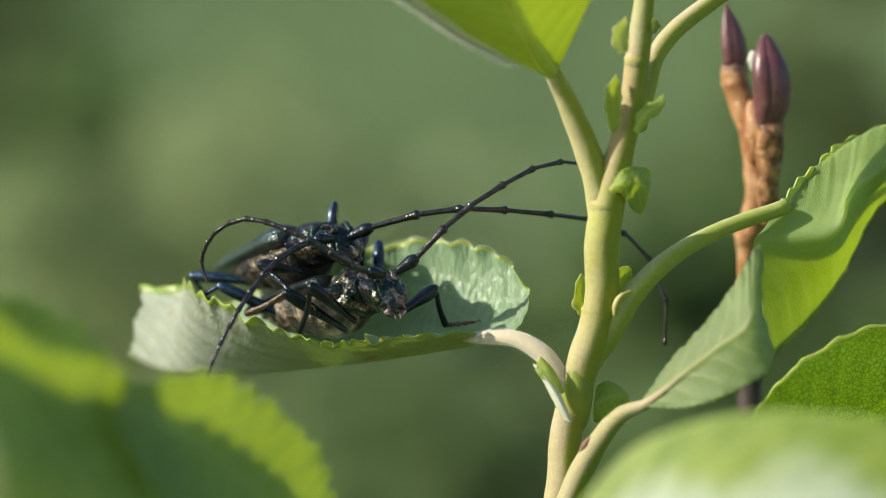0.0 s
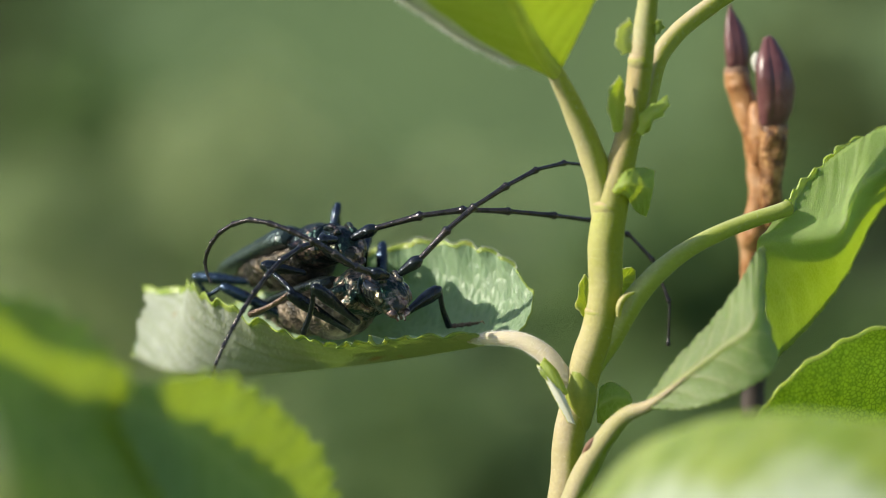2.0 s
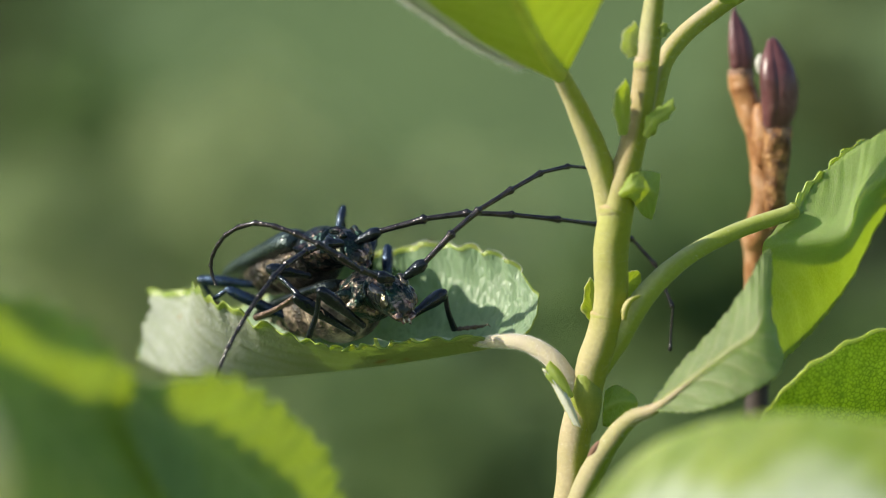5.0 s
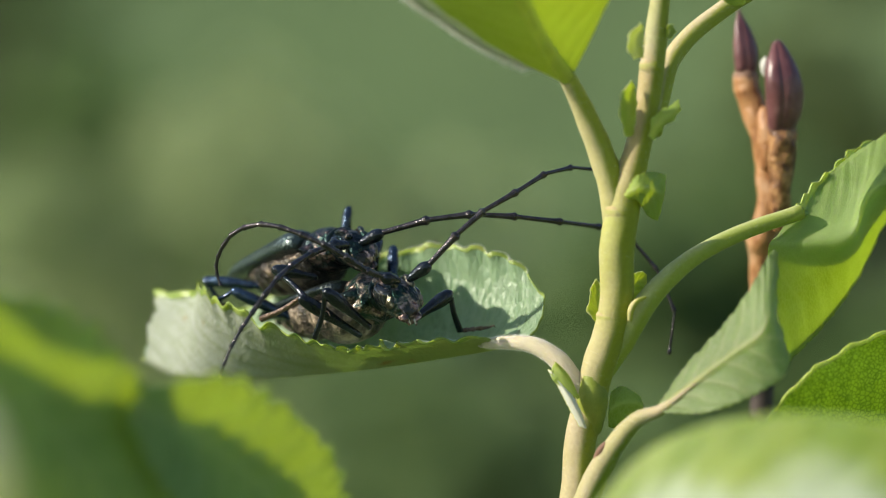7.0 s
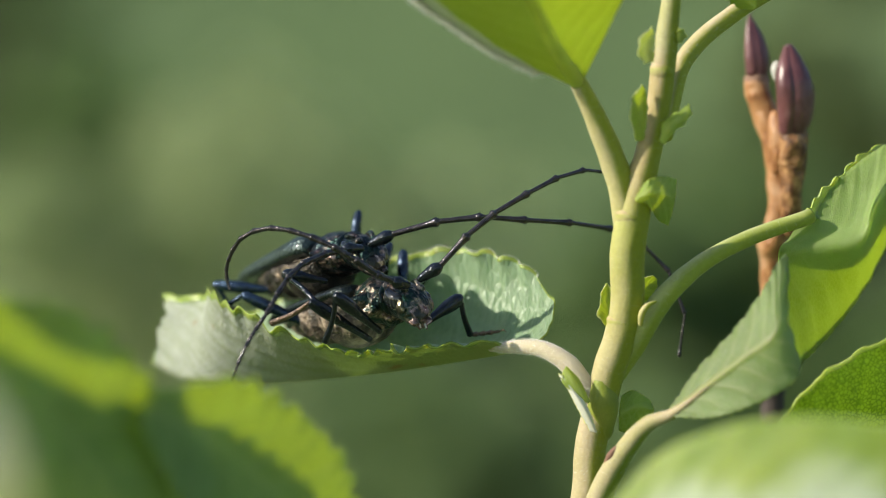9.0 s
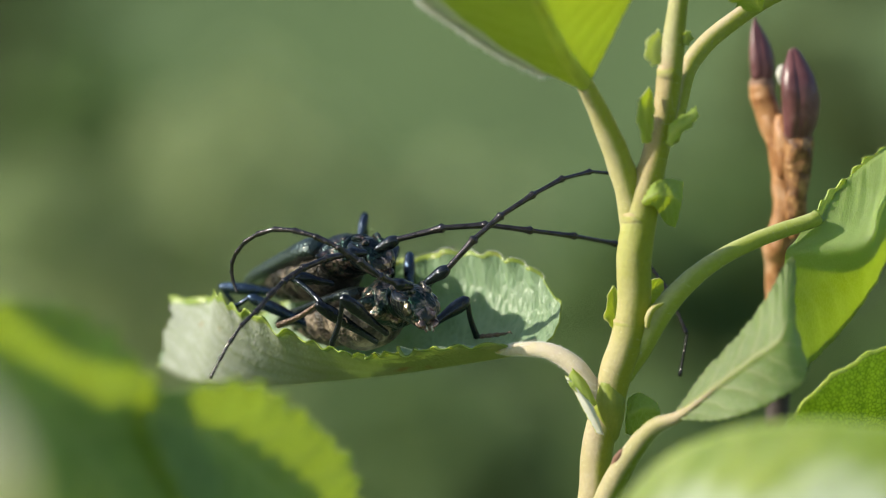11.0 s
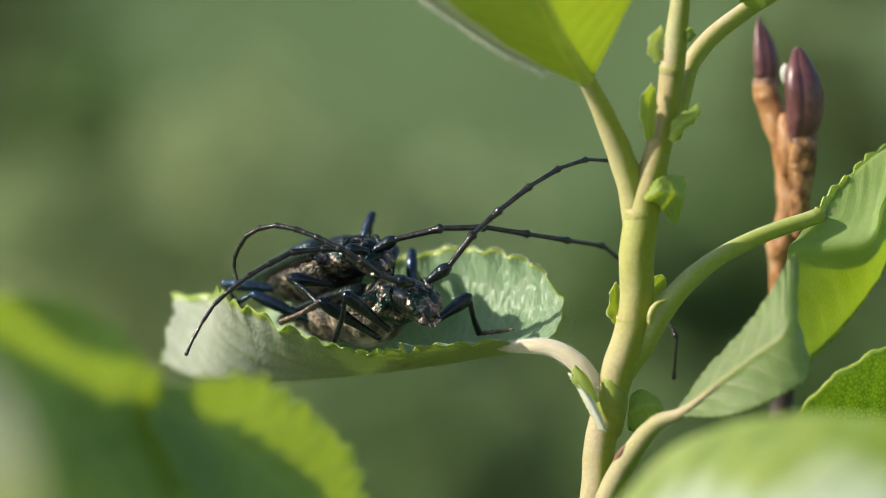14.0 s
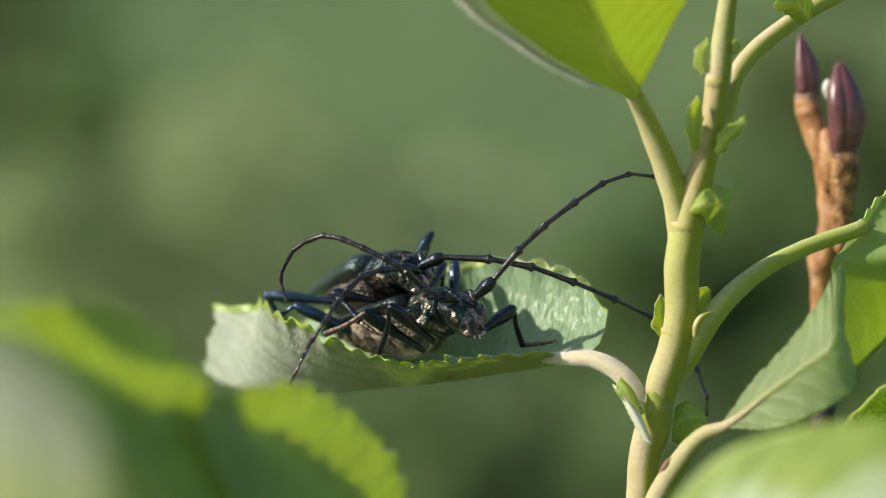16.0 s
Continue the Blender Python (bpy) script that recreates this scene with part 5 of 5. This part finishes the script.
FEMALE_LEFT = [
    (3.5, [(-6.4, -7.0, -3.4), (-9.7, -9.0, -2.6), (-14.2, -11.0, 0.2), (-18.9, -10.0, 2.4), (-23.2, -8.0, 3.4), (-26.6, -6.0, 2.1), (-28.4, -4.0, -0.1), (-28.9, -3.0, -2.2), (-28.2, -3.0, -4.2)]),
    (9, [(-6.5, -7.0, -3.5), (-9.7, -9.0, -2.5), (-14.4, -11.0, 0.6), (-19.4, -10.0, 2.8), (-23.6, -8.0, 3.5), (-26.9, -6.0, 2.3), (-28.5, -4.0, -0.1), (-29.0, -3.0, -2.2), (-28.5, -3.0, -4.0)]),
    (11.5, [(-7.1, -7.0, -3.4), (-10.2, -9.0, -2.5), (-15.2, -11.0, 1.1), (-19.4, -10.0, 3.0), (-23.6, -8.0, 3.6), (-27.0, -6.0, 2.3), (-28.8, -4.0, 0.2), (-29.1, -3.0, -1.9), (-28.6, -3.0, -3.7)]),
    (12.5, [(-7.2, -7.0, -3.4), (-10.4, -9.0, -2.3), (-15.1, -11.0, 1.0), (-19.3, -10.0, 2.9), (-23.3, -8.0, 3.6), (-26.9, -6.0, 2.5), (-28.7, -4.0, 0.1), (-29.0, -3.0, -1.9), (-28.5, -3.0, -3.8)])]
FEMALE_LEFT += [
    (13.5, [(-7.2, -7.0, -3.4), (-10.4, -9.0, -2.3), (-15.1, -11.0, 1.0), (-19.3, -10.0, 2.9), (-23.3, -8.0, 3.6), (-26.8, -6.0, 2.5), (-28.7, -4.0, 0.1), (-29.0, -3.0, -1.9), (-28.5, -3.0, -3.8)]),
    (14, [(-7.1, -7.0, -3.4), (-10.1, -9.0, -2.8), (-14.7, -11.0, 0.2), (-19.4, -10.0, 2.5), (-23.5, -8.0, 3.6), (-26.7, -6.0, 2.8), (-28.5, -4.0, 0.8), (-29.1, -3.0, -1.3), (-28.7, -3.0, -3.1)]),
    (14.5, [(-7.3, -7.0, -3.4), (-10.2, -9.0, -2.7), (-14.7, -11.0, 0.6), (-19.2, -10.0, 2.8), (-23.4, -8.0, 3.6), (-26.9, -6.0, 2.5), (-28.8, -4.0, 0.4), (-29.1, -3.0, -1.6), (-28.5, -3.0, -3.6)])]
FEMALE_LEFT += [
    (15, [(-7.2, -7.0, -3.2), (-10.2, -9.0, -2.3), (-14.3, -11.0, 0.5), (-19.2, -10.0, 2.9), (-23.3, -8.0, 4.0), (-26.5, -6.0, 3.3), (-28.5, -4.0, 1.2), (-29.1, -3.0, -1.0), (-28.5, -3.0, -3.4)]),
    (15.5, [(-7.1, -7.0, -3.3), (-10.3, -9.0, -2.1), (-14.1, -11.0, 0.5), (-19.2, -10.0, 2.9), (-23.2, -8.0, 4.0), (-26.6, -6.0, 3.0), (-28.5, -4.0, 1.0), (-29.0, -3.0, -1.1), (-28.3, -3.0, -3.3)]),
    (16, [(-7.6, -7.0, -3.9), (-10.5, -9.0, -2.9), (-14.0, -11.0, 0.0), (-19.3, -10.0, 2.7), (-23.0, -8.0, 3.8), (-26.3, -6.0, 2.7), (-28.1, -4.0, 0.6), (-28.8, -3.0, -1.5), (-28.3, -3.0, -3.6)])]
moving_feeler(female, FB, FEMALE_LEFT, 14)

# ---- how it all moves ----
SWAY = [(0, -11, -4), (0.5, -10, -4), (1, -8, -3), (1.5, -7, -3), (2, -5, -2), (3, -2, 0), (4, 1, 2), (6.5, 12, 5), (7.5, 18, 6), (8.5, 27, 9), (9, 33, 13), (11.5, 45, 17), (12, 41, 16), (12.5, 36, 13),
        (13, 36, 11), (13.5, 41, 11), (14, 49, 11), (14.5, 62, 14), (15, 81, 20), (15.5, 102, 26), (16, 127, 32)]


def chain(base, target, sizes):
    """Poses of the joints of a feeler that reaches along the target line, each from the end of the last."""
    p = Vector(target[0]) - Vector(base)
    out = []
    for k, l in enumerate(sizes):
        d = (Vector(target[k + 1]) - Vector(base) - p).normalized()
        out.append(Matrix.Translation(p * 0.001) @ d.to_track_quat("X", "Z").to_matrix().to_4x4())
        p = p + d * l
    return out


TWIG_SWAY = [(0, -9, -5), (0.5, -8, -5), (2, -3, -2), (4, 1, 1), (6.5, 10, 4), (7.5, 16, 8), (8.5, 26, 11), (9, 32, 13), (11.5, 41, 20), (12, 39, 17), (12.5, 36, 15), (13, 35, 13), (13.5, 39, 16), (14, 48, 18),
             (14.5, 60, 21), (15, 76, 29), (15.5, 96, 36), (16, 122, 45)]
NEAR_SWAY = [(0, -11, -2), (0.5, -11, -2), (2, -4, -1), (4, 2, 0), (6.5, 12, 3), (7.5, 17, 3), (8.5, 28, 6), (9, 34, 8), (11.5, 45, 13), (12, 41, 12), (12.5, 36, 9), (13, 36, 7), (13.5, 41, 3), (14, 50, 2),
             (14.5, 63, 4), (15, 81, 6), (15.5, 102, 11), (16, 131, 16)]
# how the mounted beetle shifts on its mate: seconds, millimetres to the right and up, degrees of turn
SHIFT = [(0, 0, 0, 0), (13.5, 0, 0, 0), (14.0, -0.5, -0.6, -1), (14.5, -0.6, -0.6, -3), (15.0, -0.1, -0.7, -7), (15.5, -0.4, -0.9, -8), (16.0, -0.8, -1.1, -8)]
PIVOT = (-11.3, 0.0, 1.5)
LEAN = [(0, 0, 0), (13.5, 0, 0), (14, 12, 0.6), (14.5, 17, 0.8), (15, 21, 0.4), (16, 21, 0.4)]      # its far leg tips over


def between(rows, t):
    for a, b in zip(rows, rows[1:]):
        if a[0] <= t <= b[0]:
            f = (t - a[0]) / (b[0] - a[0])
            return [p + (q - p) * f for p, q in zip(a[1:], b[1:])]


def shifted(t):
    """The mounted beetle's own move, in millimetres from its base."""
    x, z, turn = between(SHIFT, t)
    arm = Vector(PIVOT) - Vector(MB)
    return Matrix.Translation(arm + Vector((x, 0, z))) @ Matrix.Rotation(radians(turn), 4, "Z") @ Matrix.Translation(-arm)


def motions():
    for ob, rows, size in ((shoot, SWAY, 0.07), (edge_leaf, TWIG_SWAY, 0.07), (twig, TWIG_SWAY, 0.0735), (near_right, NEAR_SWAY, 0.059), (near_left, NEAR_SWAY, 0.059), (female, SWAY, 0.07)):
        home = ob.location.copy()
        walk(ob, [(t, Matrix.Translation(home + Vector((dx, 0, -dy)) * size * 0.001)) for t, dx, dy in rows])
    home, rows = male.location.copy(), []
    for t, dx, dy in SWAY:
        own = shifted(t)
        own.translation = own.translation * 0.001 + home + Vector((dx, 0, -dy)) * 0.00007
        rows.append((t, own))
    walk(male, rows)
    hip = (Vector((-14.1, 12.0, 0.8)) - Vector(MB)) * 0.001
    walk(far_leg, [(t, Matrix.Translation(hip + Vector((0, 0, rise * 0.001))) @ Matrix.Rotation(radians(a), 4, "Y") @ Matrix.Translation(-hip)) for t, a, rise in LEAN])
    for e, base, shapes, joints, sizes in FEELERS:
        shapes = [(0, shapes[0][1])] + shapes
        keys = []
        for t, line in shapes:
            if e is male:
                back = shifted(t).inverted()
                line = [tuple(back @ (Vector(p) - Vector(base)) + Vector(base)) for p in line]
            keys.append((t, chain(base, line, sizes)))
        for k, ob in enumerate(joints):
            walk(ob, [(t, c[k]) for t, c in keys])


motions()
